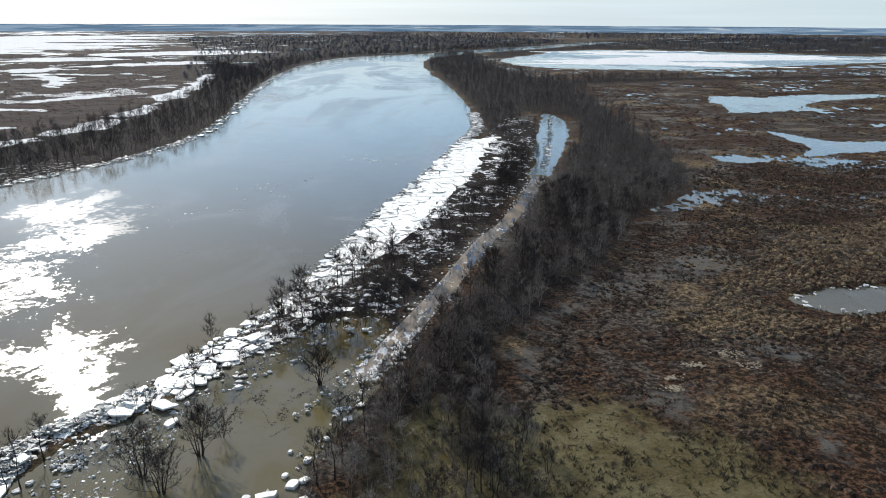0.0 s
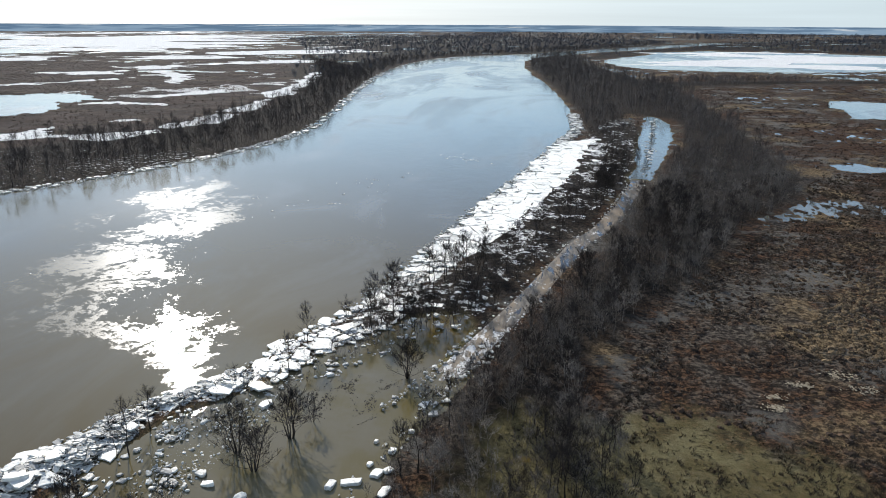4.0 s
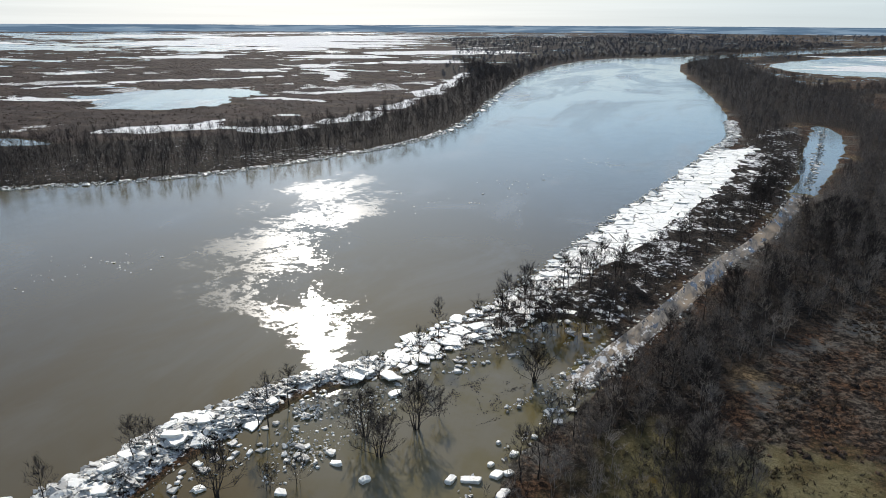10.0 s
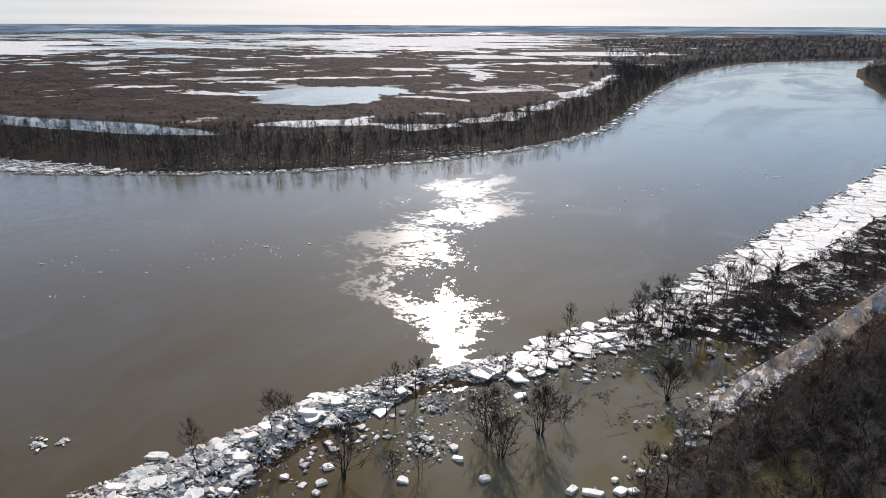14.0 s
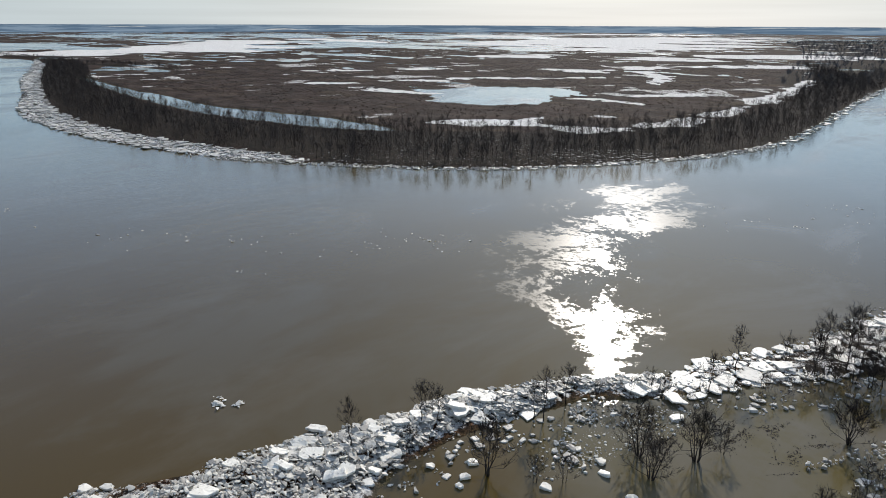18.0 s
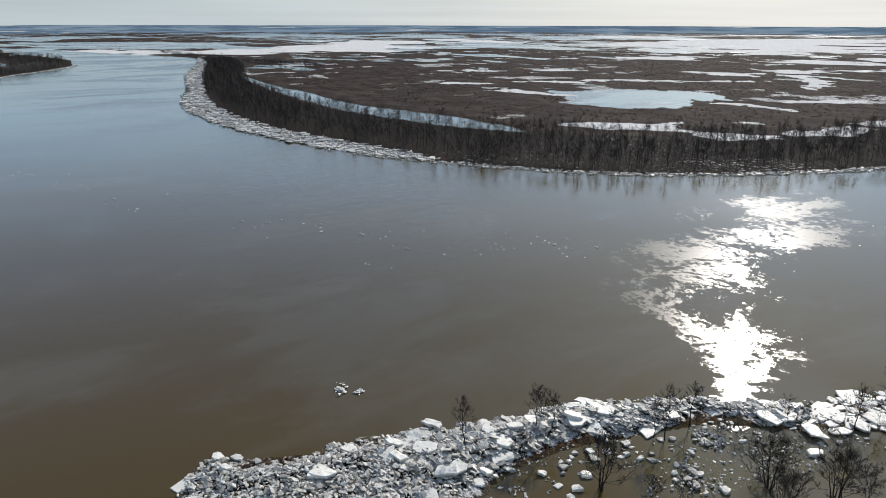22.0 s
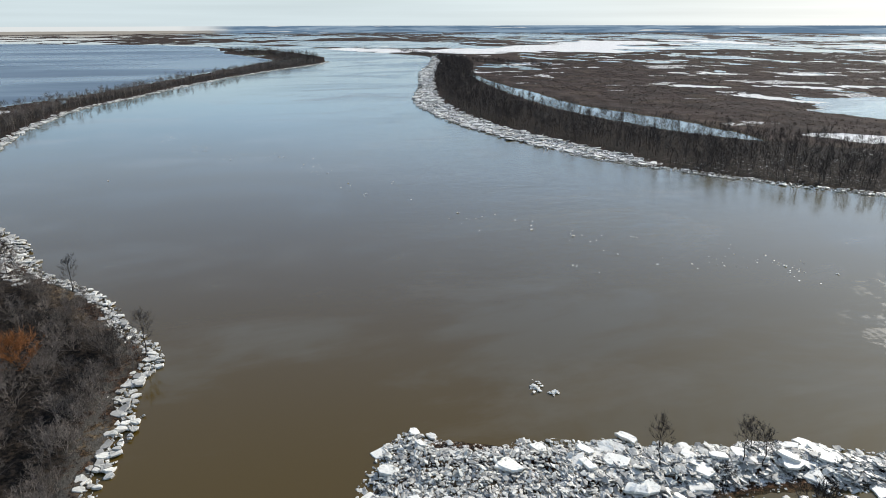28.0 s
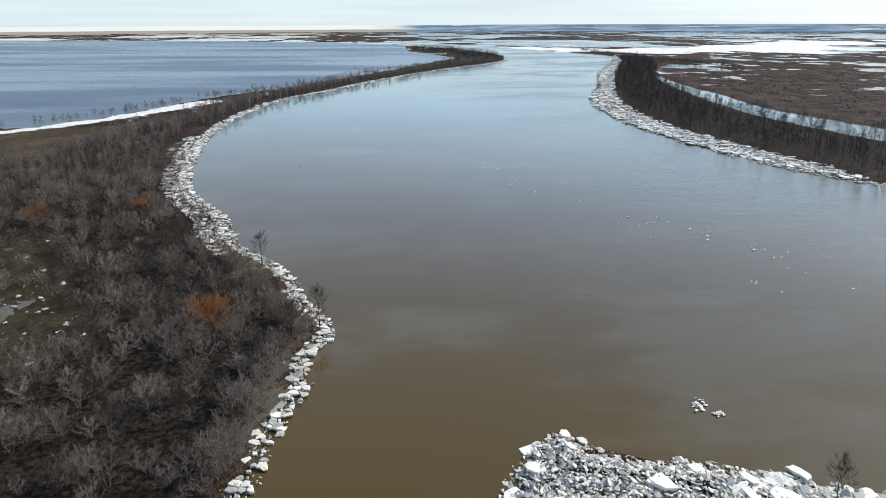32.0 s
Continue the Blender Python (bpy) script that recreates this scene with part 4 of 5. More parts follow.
stand("bend_wood", "leafless trees along the outer bank of the far bend", FARTHER, scatter(rng, strip(curve(FAR_BANK)[4:26], 3, 55), 650), rng)
stand("upper_wood", "leafless trees along the inner bank far up the river", FARTHER, scatter(rng, strip(curve(NEAR_BANK)[92:112], 3, 50), 350), rng)
stand("spit_wood", "thin line of leafless trees on a narrow spit", FAR, scatter(rng, POINT_SPIT, 900, keep=lambda x, y: fuzz(x, y, 24, 107, 3) > -0.5), rng, (0.55, 0.95), M_BUSH)
stand("far_wood", "dark leafless woods beyond the river bend", DOT, scatter(rng, FAR_WOODS, 4200), rng, (0.6, 0.85), M_HAZED_WOOD)
stand("east_wood", "dark leafless woods far beyond the marsh", DOT, scatter(rng, EAST_WOODS, 2200), rng, (0.6, 0.9), M_HAZED_WOOD)
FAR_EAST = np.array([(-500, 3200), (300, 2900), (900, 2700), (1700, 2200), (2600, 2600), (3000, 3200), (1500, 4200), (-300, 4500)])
stand("horizon_wood", "low woods towards the horizon, blue haze in their colour", DOT, scatter(rng, FAR_EAST, 1500, keep=lambda x, y: fuzz(x * 0.3, y, 160, 115, 3) > -0.2), rng, (1.0, 1.6), M_HAZED_WOOD)
stand("tree_line", "thin line of leafless trees across the marsh", FARTHER, scatter(rng, EAST_LINE, 450), rng, (0.6, 0.9))


# ---- ice ----
def cells(rng, ring, size, shrink=0.9, keep=None, vary=0.08):
    """Irregular flat pieces that tile a ring like a cracked sheet: lists of corners."""
    lo, hi = ring.min(0) - size, ring.max(0) + size
    nx, ny = int((hi[0] - lo[0]) / size) + 2, int((hi[1] - lo[1]) / size) + 2
    seeds = lo + (np.stack(np.meshgrid(np.arange(nx), np.arange(ny), indexing="ij"), 2) + rng.uniform(0.05, 0.95, (nx, ny, 2))) * size
    ok = inside(seeds[..., 0], seeds[..., 1], ring)
    if keep is not None:
        ok &= keep(seeds[..., 0], seeds[..., 1])
    out, pts = [], seeds.tolist()
    for i, j in zip(*np.nonzero(ok)):
        cx, cy = pts[i][j]
        e = size * 1.3
        poly = [(-e, -e), (e, -e), (e, e), (-e, e)]
        for a in range(max(0, i - 2), min(nx, i + 3)):
            for b in range(max(0, j - 2), min(ny, j + 3)):
                mx, my = pts[a][b][0] - cx, pts[a][b][1] - cy
                lim = (mx * mx + my * my) / 2
                if lim == 0 or lim > 2.4 * size * size:
                    continue
                kept = []
                px, py = poly[-1]
                dp = px * mx + py * my - lim
                for qx, qy in poly:
                    dq = qx * mx + qy * my - lim
                    if dp * dq < 0:
                        f = dp / (dp - dq)
                        kept.append((px + (qx - px) * f, py + (qy - py) * f))
                    if dq <= 0:
                        kept.append((qx, qy))
                    px, py, dp = qx, qy, dq
                poly = kept
        if len(poly) > 2:
            p = np.array(poly) + (cx, cy)
            m = p.mean(0)
            out.append((m, m + (p - m) * shrink * rng.uniform(1 - vary, 1.0)))
    return out


def slab(rng, poly, thick, tilt=0.0, rough=0.0):
    """A slab of ice about its own middle: broken edge, rounded rim, flat top."""
    pts = []
    for p, q in zip(poly, np.roll(poly, -1, 0)):
        pts.append(p)
        if np.linalg.norm(q - p) > 0.5:
            pts.append((p + q) / 2 + rng.normal(0, 0.045, 2) * np.linalg.norm(q - p))
    pts = np.array(pts)
    n = len(pts)
    mid = pts.mean(0)
    flat = pts - mid
    zs = rng.normal(0, rough, n)
    rings = [np.column_stack([flat * 0.96, np.full(n, -thick)]), np.column_stack([flat, -0.25 * thick + zs]), np.column_stack([flat * (1 - 0.09 / max(0.4, np.abs(flat).max())), zs])]
    v = np.concatenate(rings + [[[0, 0, rough * 0.5]]])
    if tilt:
        e = Euler((rng.normal(0, tilt), rng.normal(0, tilt), 0)).to_matrix()
        v = v @ np.array(e).T
    i, j = np.arange(n), (np.arange(n) + 1) % n
    quads = np.concatenate([np.stack([i, j, j + n, i + n], 1), np.stack([i + n, j + n, j + 2 * n, i + 2 * n], 1)])
    tris = np.stack([i + 2 * n, j + 2 * n, np.full(n, 3 * n)], 1)
    return mid, v, quads, tris


class Heap:
    """Gathers many pieces into one mesh."""

    def __init__(self):
        self.v, self.q, self.t, self.n = [], [], [], 0

    def add(self, v, quads, tris):
        self.v.append(v), self.q.append(quads + self.n), self.t.append(tris + self.n)
        self.n += len(v)

    def done(self, name, label, category, mat):
        gs = [np.concatenate(g) for g in (self.q, self.t) if sum(len(k) for k in g)]
        return tagged(new(name, mesh_from(name, np.concatenate(self.v), gs, mat)), label, category, kind="stuff")


def chunk(rng, size, tilt=0.4):
    """A broken angular block of ice."""
    n = int(rng.integers(4, 7))
    a = np.sort(rng.uniform(0, 2 * math.pi, n) * 0.35 + np.linspace(0, 2 * math.pi, n, endpoint=False) * 0.9)
    p = np.stack([np.cos(a), np.sin(a)], 1) * rng.uniform(0.7, 1.1, (n, 1)) * size * np.array([1.0, rng.uniform(0.5, 1.0)])
    th = size * rng.uniform(0.22, 0.55)
    e = np.array(Euler((rng.normal(0, tilt), rng.normal(0, tilt), rng.uniform(0, 6.28))).to_matrix())
    v = np.concatenate([np.column_stack([p * rng.uniform(0.8, 1.0), np.full(n, -th)]), np.column_stack([p, rng.normal(0, 0.08, n) * size])]) @ e.T
    i, j = np.arange(n), (np.arange(n) + 1) % n
    top = np.stack([np.full(n - 2, n), n + 1 + np.arange(n - 2), n + 2 + np.arange(n - 2)], 1)
    return v, np.stack([i, j, j + n, i + n], 1), top


def lump(rng, size):
    """A worn lump of rotten ice."""
    t = (1 + 5 ** 0.5) / 2
    v = np.array([(-1, t, 0), (1, t, 0), (-1, -t, 0), (1, -t, 0), (0, -1, t), (0, 1, t), (0, -1, -t), (0, 1, -t), (t, 0, -1), (t, 0, 1), (-t, 0, -1), (-t, 0, 1)]) / 1.9
    f = np.array([(0, 11, 5), (0, 5, 1), (0, 1, 7), (0, 7, 10), (0, 10, 11), (1, 5, 9), (5, 11, 4), (11, 10, 2), (10, 7, 6), (7, 1, 8), (3, 9, 4), (3, 4, 2), (3, 2, 6), (3, 6, 8), (3, 8, 9), (4, 9, 5), (2, 4, 11), (6, 2, 10), (8, 6, 7), (9, 8, 1)])
    v = v * rng.uniform(0.5, 1.35, (12, 1)) * size * np.array([rng.uniform(0.6, 1.5), rng.uniform(0.6, 1.2), rng.uniform(0.4, 0.9)])
    e = Euler((rng.normal(0, 0.5), rng.normal(0, 0.5), rng.uniform(0, 6.28))).to_matrix()
    return v @ np.array(e).T, np.zeros((0, 4), int), f


def floe(rng, poly, thick, z, tilt, label, group):
    mid, v, q, t = slab(rng, poly, thick, tilt, 0.02)
    ob = new("ice_floe", mesh_from("ice_floe", v, [q, t], M_FLOE))
    ob.location = (mid[0], mid[1], z)
    tagged(ob, label, "ice floe", group)


def pile_height(x, y):
    return heap_top(x, y, signed(x, y, PILE))


def ragged(x, y):
    return (distance(x, y, near_bank) < 5) | (signed(x, y, PILE) + 1.8 * fuzz(x, y, 5, 95, 3) > 0.3)


heap = Heap()
bits = cells(rng, PILE, 0.54, 1.0, ragged)
for (c, p), h in zip(bits, pile_height(np.array([c[0] for c, p in bits]), np.array([c[1] for c, p in bits]))):
    coarse = c[1] > 50 + 8 * math.sin(c[0] * 0.35)  # larger broken plates up the bank, fine shards at the tip
    if rng.uniform() < 0.62:
        mid, v, q, t = slab(rng, (p - c) * rng.uniform(0.8, 2.8 if coarse else 1.8) * [1.0, rng.uniform(0.5, 1.0)] + c, rng.uniform(0.10, 0.24), 0.24, 0.02)
        heap.add(v + [mid[0], mid[1], h + rng.normal(0.05, 0.14)], q, t)
    elif rng.uniform() < 0.8:
        v, q, t = chunk(rng, rng.uniform(0.16, 0.5 if coarse else 0.36), 0.45)
        heap.add(v + [c[0], c[1], h + rng.normal(0, 0.12)], q, t)
heap.done("ice_rubble", "heaped grey-white river ice rubble pushed up on the bank", "ice", M_ICE)
for c, p in cells(rng, PILE, 3.6, 0.95, ragged):
    if rng.uniform() < (0.10 if c[1] < 46 else 0.5):
        floe(rng, (p - c) * rng.uniform(0.4, 0.95) + c, rng.uniform(0.25, 0.45), float(pile_height(c[:1], c[1:])[0]) + rng.uniform(0.2, 0.5), 0.10, "flat white ice slab lying on heaped ice rubble", "slabs on the ice heap")
for c, p in cells(rng, MIDICE, 4.4, 0.97):
    if rng.uniform() < 0.55:
        floe(rng, (p - c) * rng.uniform(0.6, 1.0) + c, 0.35, 0.55 + rng.uniform(0, 0.25), 0.06, "large flat white ice slab stranded on the river bank", "large bank slabs")
for c, p in cells(rng, MIDICE, 2.0, 0.97):
    if rng.uniform() < 0.72:
        floe(rng, (p - c) * rng.uniform(0.6, 1.1) + c, 0.25, 0.32 + rng.uniform(0, 0.25), 0.09, "flat white ice slab stranded on the river bank", "stranded bank slabs")
heap = Heap()
for c, p in cells(rng, MIDICE, 1.1, 0.8):
    if rng.uniform() < 0.6:
        v, q, t = chunk(rng, rng.uniform(0.2, 0.7))
        heap.add(v + [c[0], c[1], 0.45], q, t)
heap.done("ice_lumps", "small broken ice lumps among stranded slabs", "ice", M_ICE)
heap = Heap()
for c, p in cells(rng, SHEET_RING, 6.5, 0.975, lambda x, y: signed(x, y, SHEET_RING) > 1.5, 0.02):
    mid, v, q, t = slab(rng, p, 0.5, 0.003, 0.015)
    heap.add(v + [mid[0], mid[1], 0.66], q, t)
heap.done("ice_sheet", "broad snow-white ice sheet with thin cracks along the bank", "ice", M_SHEET)
for c, p in cells(rng, SHEET_RING, 8.0, 0.6):
    if rng.uniform() < 0.25:
        floe(rng, (p - c) * rng.uniform(0.4, 0.9) + c, 0.4, 0.95, 0.05, "white ice slab lying on the broad ice sheet", "slabs on the ice sheet")


def rim_ice(name, label, ring, size, shrink, z, chance, lump):
    """Loose ice of mixed sizes inside a ring: flat slabs, and angular lumps between them."""
    h = Heap()
    for c, p in cells(rng, ring, size, shrink):
        if rng.uniform() > chance:
            continue
        if rng.uniform() < lump:
            for k in range(3):
                v, q, t = chunk(rng, size * rng.uniform(0.12, 0.36))
                o = rng.normal(0, 0.35, 2) * size
                h.add(v + [c[0] + o[0], c[1] + o[1], z - 0.08], q, t)
        else:
            mid, v, q, t = slab(rng, (p - c) * rng.choice([0.55, 0.8, 1.0, 1.25]) + c, rng.uniform(0.25, 0.45), 0.10, 0.04)
            h.add(v + [mid[0], mid[1], z + rng.uniform(-0.05, 0.22)], q, t)
    h.done(name, label, "ice", M_ICE)


FB = curve(FAR_BANK)
rim_ice("far_bank_ice", "broken white ice along the opposite bank", strip(FB[36:60], -4.5, 2.5), 1.25, 0.95, 0.40, 0.62, 0.5)
rim_ice("wide_shore_ice", "wide apron of grey broken shore ice", APRON, 3.6, 0.95, 0.7, 0.8, 0.35)
rim_ice("upper_bank_ice", "thin rim of white ice up the river", strip(FB[12:37], -4, 3.0), 3.5, 0.8, 0.4, 0.5, 0.3)
PB = curve(POINT_BANK)
rim_ice("point_rim_ice", "white ice slabs stranded along the wooded point", strip(PB[58:96], -1.4, 2.4), 1.3, 1.0, 0.40, 0.97, 0.35)
rim_ice("point_edge_ice", "white ice slabs along the outer bend of the point", strip(PB[40:60], -1.8, 3.4), 1.8, 0.97, 0.42, 0.9, 0.3)
rim_ice("point_bay_ice", "wide band of white ice slabs in the bay of the point", strip(PB[42:62], 2.0, 9.5), 1.9, 0.97, 0.5, 0.8, 0.3)
rim_ice("spit_rim_ice", "narrow white rim of ice along the spit", strip(PB[18:42], -2.0, 5.0), 3.0, 0.92, 0.4, 0.9, 0.2)
rim_ice("belt_edge_ice", "ice blocks stranded along the edge of the thicket", strip(curve([(-27, 70), (-23, 84), (-19, 98), (-13, 112), (-9, 126), (-2, 140)]), -2.0, 2.0), 1.5, 0.9, 0.28, 0.36, 0.55)
rim_ice("bank_wood_ice", "scattered ice blocks among the bank trees", BANK_STRIP, 1.7, 0.8, 0.72, 0.10, 0.6)
rim_ice("sheet_fringe_ice", "grey broken ice fringe along the white ice sheet", strip(curve(NEAR_BANK)[52:78], -1.0, 6.0), 2.4, 1.0, 0.5, 0.92, 0.25)
rim_ice("sheet_fringe_lumps", "small white ice pieces broken off the sheet", strip(curve(NEAR_BANK)[50:78], -3.0, 4.0), 1.3, 0.8, 0.2, 0.6, 0.4)
rim_ice("road_edge_ice", "ice rubble pushed up beside the gravel road", strip(ROAD, -4.2, -2.7), 0.7, 0.9, 0.5, 0.6, 0.6)
rim_ice("road_berm_ice", "ice rubble lying along the wet road", strip(ROAD, 2.6, 3.8), 0.7, 0.9, 0.5, 0.55, 0.6)
rim_ice("road_end_ice", "crushed ice spread over the flooded end of the road", strip(ROAD[2:17], -2.6, 2.6), 0.7, 0.6, 0.2, 0.3, 0.6)
rim_ice("flood_crumbs", "small ice crumbs and slabs drifting in the flooded hollow", curve([(-57, 78), (-56, 90), (-50, 102), (-44, 104), (-44, 94), (-47, 84), (-48, 74), (-54, 70)], True, 2), 0.5, 0.8, 0.05, 0.7, 0.8)
rim_ice("clearing_ice", "old ice and snow scraps in the flooded clearing", CLEARING, 1.6, 0.6, 0.1, 0.06, 0.5)
rim_ice("channel_ice", "ice scraps in the flooded roadside channel", strip(curve([(47, 310), (58, 380), (70, 450), (77, 500)]), -2.0, 2.0), 2.5, 0.7, 0.1, 0.5, 0.3)


# ---- loose floes on the river ----
def clump(place, size, label):
    h = Heap()
    for k in range(26):
        v, q, t = chunk(rng, size * rng.uniform(0.12, 0.27))
        h.add(v * [1, 1, 0.6] + [rng.normal(0, 0.32) * size, rng.normal(0, 0.2) * size, 0.1 + rng.uniform(0, 0.12) * size], q, t)
    ob = new("drifting_floe", mesh_from("drifting_floe", np.concatenate(h.v), [np.concatenate(h.q), np.concatenate(h.t)], M_FLOE))
    ob.matrix_world = pose(place[0], place[1], 0.0, 0, 0, rng.uniform(0, 180))
    tagged(ob, label, "ice floe", "drifting floes")


clump((-104.5, 45), 2.6, "clump of dirty ice drifting on the river")
clump((-102, 47.5), 1.8, "clump of dirty ice drifting on the river")
for p in [(-315, -67), (-350, -18), (-350, -1), (-342, 22), (-283, 32), (-249, 52), (-226, 64), (-219, 71), (-200, 82), (-190, 92), (-170, 97), (-157, 113), (-149, 137), (-140, 146),
          (-106, 217), (-94, 224), (-76, 252), (-69, 265), (-59, 286)]:
    clump(p, rng.uniform(0.5, 1.2), "small clump of ice drifting on the river")
drift = curve([(-430, -60), (-345, 0), (-280, 34), (-222, 68), (-172, 100), (-145, 140), (-110, 205), (-76, 252), (-48, 310), (-40, 360)])
h = Heap()
knots = [drift[int(rng.integers(0, len(drift)))] + rng.normal(0, 9, 2) for k in range(70)]
for k in range(330):
    p = knots[int(70 * rng.uniform() ** 1.8)] + rng.normal(0, 1.0, 2) * rng.choice([0.7, 1.5, 5.0]) * [1.6, 0.8]
    v, q, t = chunk(rng, rng.uniform(0.10, 0.40), 0.08)
    h.add(v + [p[0], p[1], 0.08], q, t)
h.done("brash_ice", "scattered crumbs of brash ice drifting in midstream", "ice", M_SHEET)


# ---- dead reeds ----
def tuft(rng):
    segs = []
    for k in range(9):
        a, l = rng.uniform(0, 2 * math.pi), rng.uniform(0.5, 1.1)
        p = np.array([rng.normal(0, 0.25), rng.normal(0, 0.25), -0.1])
        segs.append((p, p + np.array([math.cos(a) * l * 0.6, math.sin(a) * l * 0.6, l]), 0.07, 0.0))
    return tubes(segs)


TUFTS = [tuft(rng) for k in range(6)]
MARSH = curve([(14, 74), (14, 100), (20, 125), (30, 150), (60, 205), (100, 262), (125, 320), (220, 330), (190, 200), (130, 110), (70, 70)], True, 2)
stand("reed_tufts", "tufts of dead brown reed standing over the wet marsh", TUFTS, scatter(rng, MARSH, 10000, keep=lambda x, y: fuzz(x, y, 9, 111, 4) > 0.0), rng, (0.5, 1.1), M_REED)


def tussock(rng):
    """A ragged mound of dead sedge."""
    n = 7
    a = np.linspace(0, 2 * math.pi, n, endpoint=False)
    low = np.stack([np.cos(a) * rng.uniform(0.7, 1.2, n), np.sin(a) * rng.uniform(0.7, 1.2, n), np.full(n, -0.15)], 1)
    top = np.stack([np.cos(a) * rng.uniform(0.35, 0.75, n), np.sin(a) * rng.uniform(0.35, 0.75, n), rng.uniform(0.25, 0.6, n)], 1)
    i, j = np.arange(n), (np.arange(n) + 1) % n
    sv, (sq, st) = tubes([(np.array([rng.normal(0, 0.3), rng.normal(0, 0.3), 0.2]), np.array([rng.normal(0, 0.8), rng.normal(0, 0.8), rng.uniform(0.6, 1.1)]), 0.09, 0.0) for k in range(6)])
    v = np.concatenate([low, top, [[0, 0, 0.5]], sv])
    return v, [np.stack([i, j, j + n, i + n], 1), np.concatenate([np.stack([i + n, j + n, np.full(n, 2 * n)], 1), st + 2 * n + 1])]


SEDGE = [tussock(rng) for k in range(8)]
TAN_MARSH = curve([(62, 128), (92, 138), (140, 138), (190, 165), (215, 240), (150, 230), (105, 205), (78, 172), (58, 145)], True, 2)
stand("sedge_tussocks", "dark brown sedge tussocks over the wet marsh", SEDGE, scatter(rng, MARSH, 5200, keep=lambda x, y: (fuzz(x, y, 16, 141, 4) > -0.15) & (signed(x, y, OLIVE) < -1)), rng, (0.35, 0.85), M_SEDGE)
stand("tan_tussocks", "dense tan sedge tussocks round a marsh pond", SEDGE, scatter(rng, TAN_MARSH, 4200, keep=lambda x, y: (signed(x, y, POND_A) < -2) & (fuzz(x, y, 22, 143, 4) > -0.4)), rng, (0.45, 0.95), M_TAN)


# ---- mess of the flooded bank ----
rim_ice("bank_litter_ice", "dirty ice blocks scattered over the flooded bank", curve([(-62, 90), (-60, 94), (-56, 98), (-48, 106), (-38, 122), (-30, 140), (-22, 165), (-15, 160), (-22, 136), (-32, 118), (-42, 107), (-50, 96), (-54, 91)], True, 2), 1.2, 0.8, 0.2, 0.34, 0.6)
h = Heap()
snag = curve([(-52, 98), (-40, 98), (-36, 101), (-34, 109), (-29, 101), (-28, 108), (-24, 114)])
for k in range(34):
    i = int(rng.integers(0, len(snag) - 1))
    way = snag[i + 1] - snag[i]
    way /= np.linalg.norm(way)
    m = snag[i] + rng.normal(0, 2.2, 2)
    for j in range(int(rng.integers(14, 60))):
        v, q, t = chunk(rng, abs(rng.normal(0.03, 0.07)) + 0.04, 0.3)
        o = way * rng.normal(0, 1.3) + np.array([way[1], -way[0]]) * rng.normal(0, 0.3)
        h.add(v * [1.0, 1.0, 0.6] + [m[0] + o[0], m[1] + o[1], 0.04], q, t)
h.done("drift_debris", "dark rafts of mud, reed and sticks floating in the flood", "debris", M_BARK)
stand("flood_brush", "bare twiggy brush standing in the flooded bank", MID, scatter(rng, curve([(-60, 94), (-50, 108), (-40, 124), (-30, 140), (-26, 128), (-36, 114), (-46, 101), (-54, 92)], True, 2), 90), rng, (0.25, 0.5))
rim_ice("heap_foot_ice", "ice blocks slid from the heap into the flood water", strip(curve([(-58, 98), (-62, 92), (-62, 86), (-65, 76), (-68, 70), (-68, 60), (-67, 53), (-62, 46)]), -6.5, 0.8), 1.1, 0.9, 0.2, 0.32, 0.5)
rim_ice("marsh_pond_ice", "white ice cakes along the edge of a marsh pond", strip(POND_A, -1.0, 1.5), 1.6, 0.8, 0.12, 0.3, 0.3)
h = Heap()
for mx, my, size in ((59, 126, 1.5), (61, 121, 1.3), (51, 121, 0.8), (44, 116, 0.9), (43, 112, 1.2), (49, 121, 0.6)):
    spots = np.array([mx, my]) + rng.normal(0, 1, (int(70 * size), 2)) * np.array([0.9, 0.6]) * size
    for (px, py), pz in zip(spots, height_at(spots[:, 0], spots[:, 1])):
        v, q, t = chunk(rng, rng.uniform(0.12, 0.4), 0.25)
        h.add(v * [1, 1, 0.5] + [px, py, max(0.0, pz) + 0.14], q, t)
h.done("pale_reed_mats", "flattened pale straw mats on the marsh", "reed mat", M_STRAW)


# ---- single blocks and slabs that stand out ----
def block(x, y, z, length, width, thick, turn, label, tilt=0.05):
    """One oblong slab with broken corners."""
    a = np.linspace(0, 2 * math.pi, 7, endpoint=False) + rng.uniform(-0.3, 0.3, 7)
    p = np.stack([np.sign(np.cos(a)) * np.abs(np.cos(a)) ** 0.55 * length / 2, np.sign(np.sin(a)) * np.abs(np.sin(a)) ** 0.55 * width / 2], 1) * rng.uniform(0.8, 1.1, (7, 1))
    mid, v, q, t = slab(rng, p, thick, tilt, 0.03)
    ob = new("ice_floe", mesh_from("ice_floe", v, [q, t], M_FLOE))
    ob.matrix_world = pose(x, y, z, 0, 0, turn)
    tagged(ob, label, "ice floe", "large single slabs")


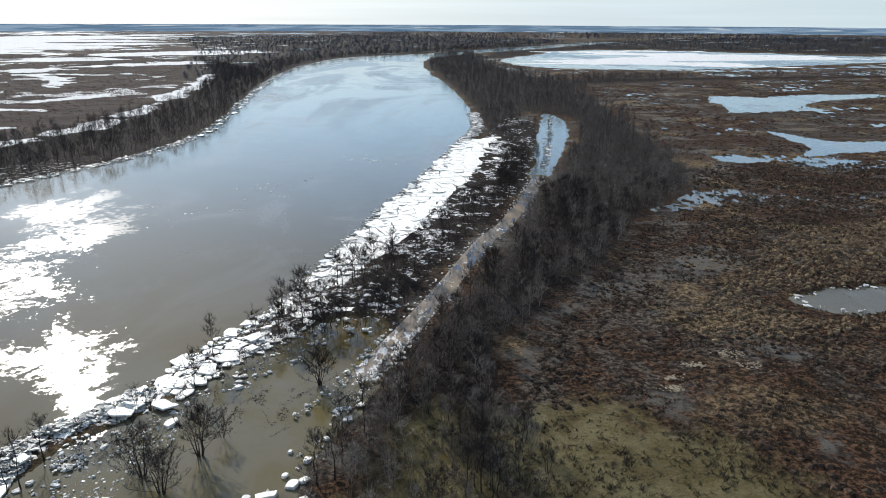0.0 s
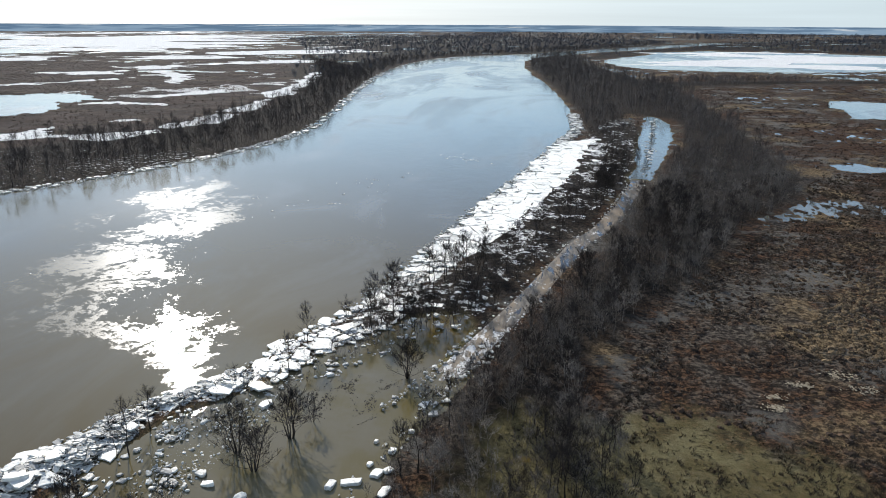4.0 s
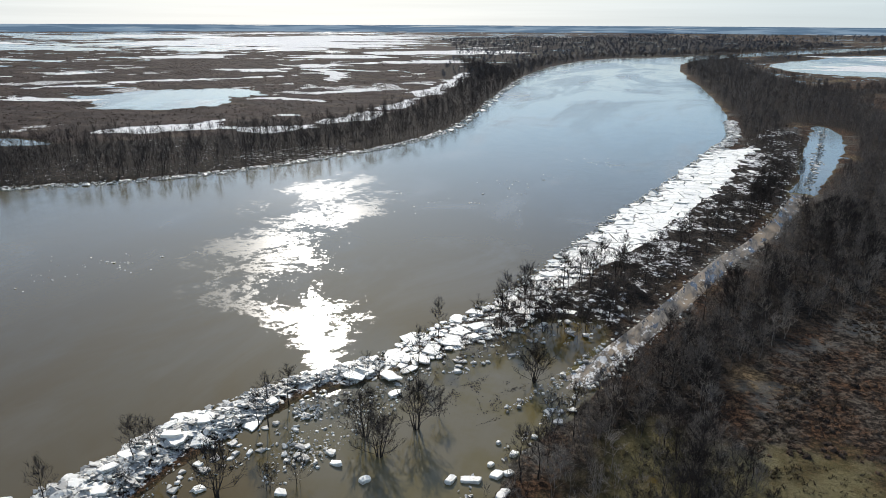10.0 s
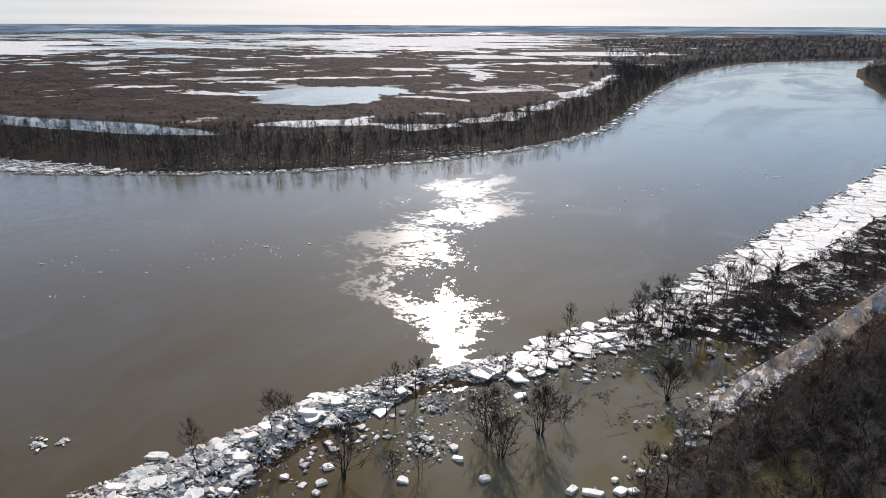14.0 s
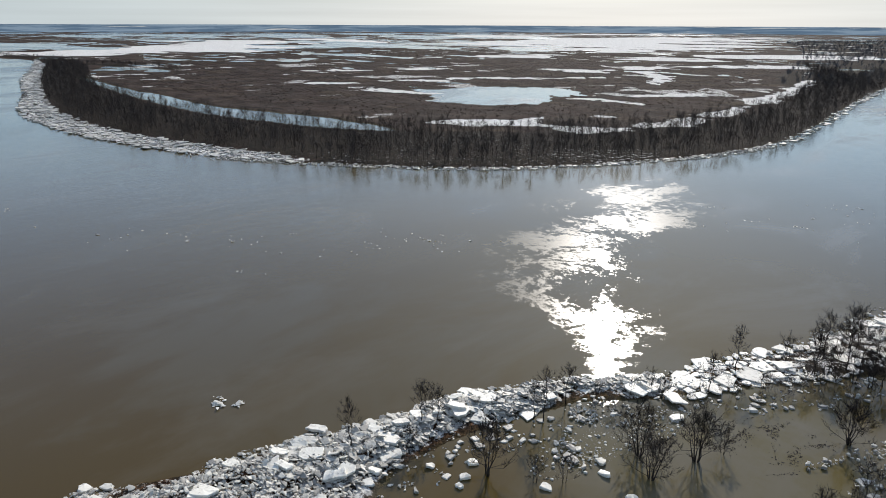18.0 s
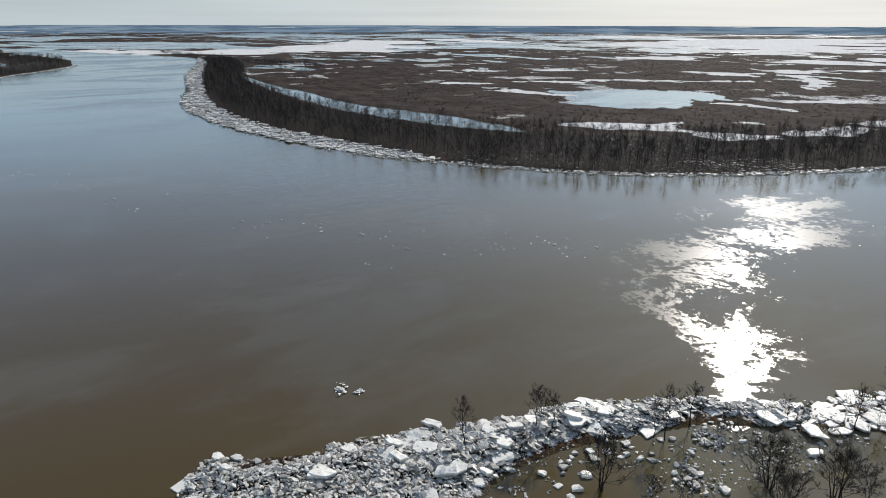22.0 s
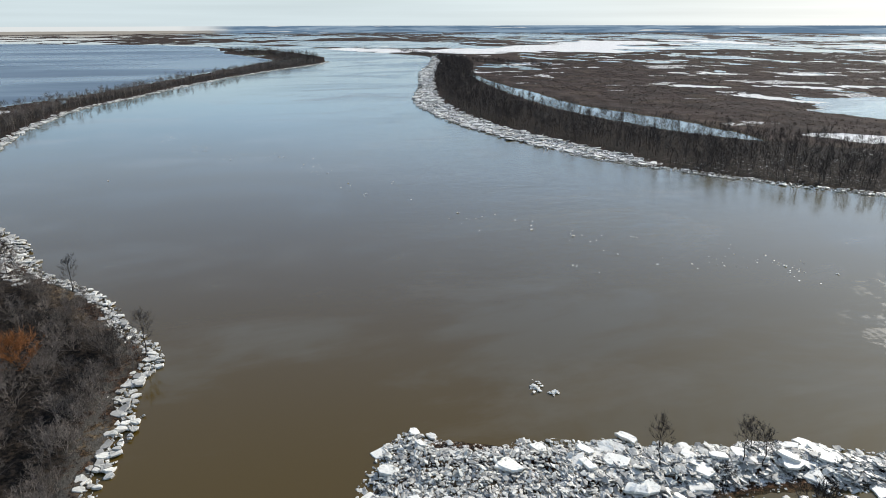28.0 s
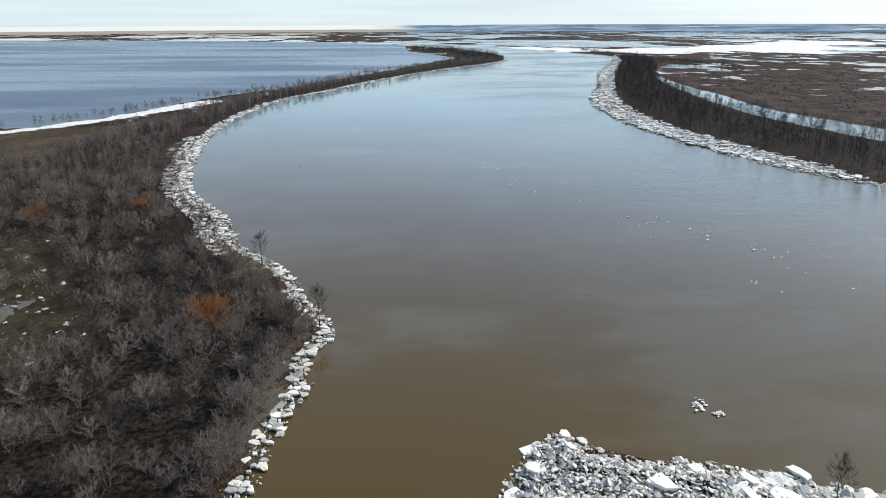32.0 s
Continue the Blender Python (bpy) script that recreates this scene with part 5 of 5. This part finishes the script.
block(-21.8, 147.3, 0.75, 8.6, 2.2, 0.6, 4, "long white ice slab lying beside flooded brown grass")
for x, y, l, w, turn in ((-76, 80, 5.0, 2.8, 20), (-96, 20, 2.6, 1.8, 10), (-94, 22.5, 2.2, 1.4, 20), (-82, 31.5, 5.2, 3.0, 25), (-79, 47.5, 4.0, 3.0, 40), (-74, 59, 4.0, 3.0, 30), (-72, 47, 3.6, 2.4, 60),
                         (-70, 53, 2.4, 1.6, 10), (-68.5, 50.5, 2.2, 1.6, 40), (-83, 48, 3.2, 2.2, 10), (-83, 44.5, 3.2, 1.8, 30), (-75.5, 63, 3.0, 2.2, 70), (-73, 73.5, 3.4, 2.2, 35), (-85, 53, 4.2, 2.0, 25),
                         (-86, 38, 2.8, 2.0, 30), (-79, 43, 3.2, 1.6, 15), (-82, 31, 3.6, 2.0, 60), (-76, 76, 2.8, 1.8, 70), (-91, 20, 2.2, 1.2, 20), (-86, 14, 4.0, 2.4, 45), (-80, 60, 2.8, 2.2, 0)):
    block(x, y, float(pile_height(np.array([x]), np.array([y]))[0]) + 0.5, l, w, 0.5, turn, "thick white ice slab lying on grey ice rubble", 0.12)
for x, y, l, w in ((-46, 100, 2.8, 2.0), (-38, 112, 1.6, 1.3), (-50, 69, 1.8, 1.5), (-60, 62, 1.8, 1.3), (-61.5, 65.5, 2.0, 1.6), (-59, 60, 1.4, 1.1), (-46, 78, 2.2, 1.2), (-40, 76, 2.0, 1.4), (-25.4, 81.4, 3.4, 1.5), (-28, 80.5, 2.8, 1.3), (-23.6, 86, 1.2, 1.0), (-22, 84, 2.2, 1.8),
                   (-20.5, 85, 2.0, 1.6), (-19, 95.6, 1.2, 0.9), (-21, 90, 1.8, 1.2), (-24, 92, 0.9, 0.7), (-20, 80, 2.6, 1.4), (-10, 128, 1.8, 1.2), (-7, 133, 1.4, 1.0)):
    block(x, y, 0.45, l, w, 0.6, rng.uniform(0, 90), "dirty white ice block stranded in shallow flood water", 0.08)
h = Heap()
for k in range(90):
    a, r = rng.uniform(0, 2 * math.pi), rng.normal(1.6, 0.35)
    v, q, t = lump(rng, rng.uniform(0.15, 0.4))
    h.add(v + [-57.6 + r * math.cos(a) * 1.2, 89 + r * math.sin(a), 0.25], q, t)
h.done("ice_ring", "ring of crumbling ice stranded in the flood", "ice", M_ICE)


def bed(rng):
    segs = []
    for k in range(7):
        p = np.array([rng.normal(0, 0.7), rng.normal(0, 0.7), -0.1])
        segs.append((p, p + np.array([rng.normal(0, 0.3), rng.normal(0, 0.3), rng.uniform(0.7, 1.3)]), 0.22, 0.0))
    return tubes(segs)


def dry(x, y):
    z, wood, mud, snow = relief(x, y)
    return (z > 0.06) & (wood < 0.3) & (mud < 0.3) & (snow < 0.45)


BEDS = [bed(rng) for k in range(6)]
EAST_MARSH = np.array([(70, 205), (125, 320), (140, 600), (150, 740), (400, 840), (760, 900), (520, 420), (260, 180), (150, 110)])
WEST_MARSH = np.array([(-1150, 390), (-700, 270), (-420, 300), (-300, 380), (-250, 560), (-330, 900), (-460, 1300), (-1000, 1500), (-1700, 1100)])
stand("east_reed_beds", "beds of dead red-brown reed across the marsh", BEDS, scatter(rng, EAST_MARSH, 15000, keep=lambda x, y: dry(x, y) & (fuzz(x, y, 30, 121, 4) > -0.35)), rng, (0.35, 0.8), M_BED)
stand("west_reed_beds", "beds of dead red-brown reed between frozen pools", BEDS, scatter(rng, WEST_MARSH, 20000, keep=dry), rng, (0.4, 0.9), M_BED)

EDGE = strip(curve([(-25, 66), (-21, 84), (-17, 98), (-12, 112), (-8, 126), (-1, 142)]), 0, 9)
stand("flood_edge_brush", "leafless brush along the edge of the flooded hollow", MID, scatter(rng, EDGE, 110, keep=lambda x, y: distance(x, y, ROAD) > 3.5), rng, (0.35, 0.8), M_THICKET)
plant(scatter(rng, EDGE, 14, keep=lambda x, y: distance(x, y, ROAD) > 4), (0, 1, 2, 3, 4, 5, 6, 7), (0.6, 0.95), "bare slim tree at the edge of the flooded hollow", "hollow edge trees")

CHANNEL_MID = strip(curve([(45, 308), (53, 350), (64, 410), (74, 480)]), -1.2, 1.6)
stand("channel_brush", "low drowned brush and sticks down the flooded channel", MID, scatter(rng, CHANNEL_MID, 90), rng, (0.2, 0.42), M_BELT)
stand("pond_edge_reeds", "dark ragged reed edge round a marsh pond", BEDS, scatter(rng, strip(POND_A, -2.0, 1.5), 420), rng, (0.25, 0.5), M_BED)
stand("olive_shallow_tufts", "dark tufts of drowned grass in the olive shallows", TUFTS, scatter(rng, OLIVE, 800, keep=lambda x, y: (fuzz(x, y, 6, 131, 4) > 0.1) | (signed(x, y, OLIVE) < 4 + 5 * fuzz(x, y, 8, 133))), rng, (0.3, 0.8), M_REED)
LOOSE = curve([(-4, 108), (6, 112), (12, 106), (15, 94), (17, 80), (10, 68), (-2, 68), (-2, 90)], True, 2)
stand("loose_thicket", "loose slender leafless trees standing in olive shallows", MID, scatter(rng, LOOSE, 90), rng, (0.5, 0.9), M_THICKET)
plant(scatter(rng, LOOSE, 26), (0, 1, 2, 3, 4, 5, 6), (0.55, 0.85), "bare slender tree standing in olive shallows", "shallows trees")
rim_ice("hollow_slabs", "grey ice slabs and lumps stranded in the flooded hollow", curve([(-55, 77), (-56, 81), (-52, 82), (-48, 80), (-48, 77), (-51, 75)], True, 2), 1.1, 0.95, 0.35, 0.85, 0.6)
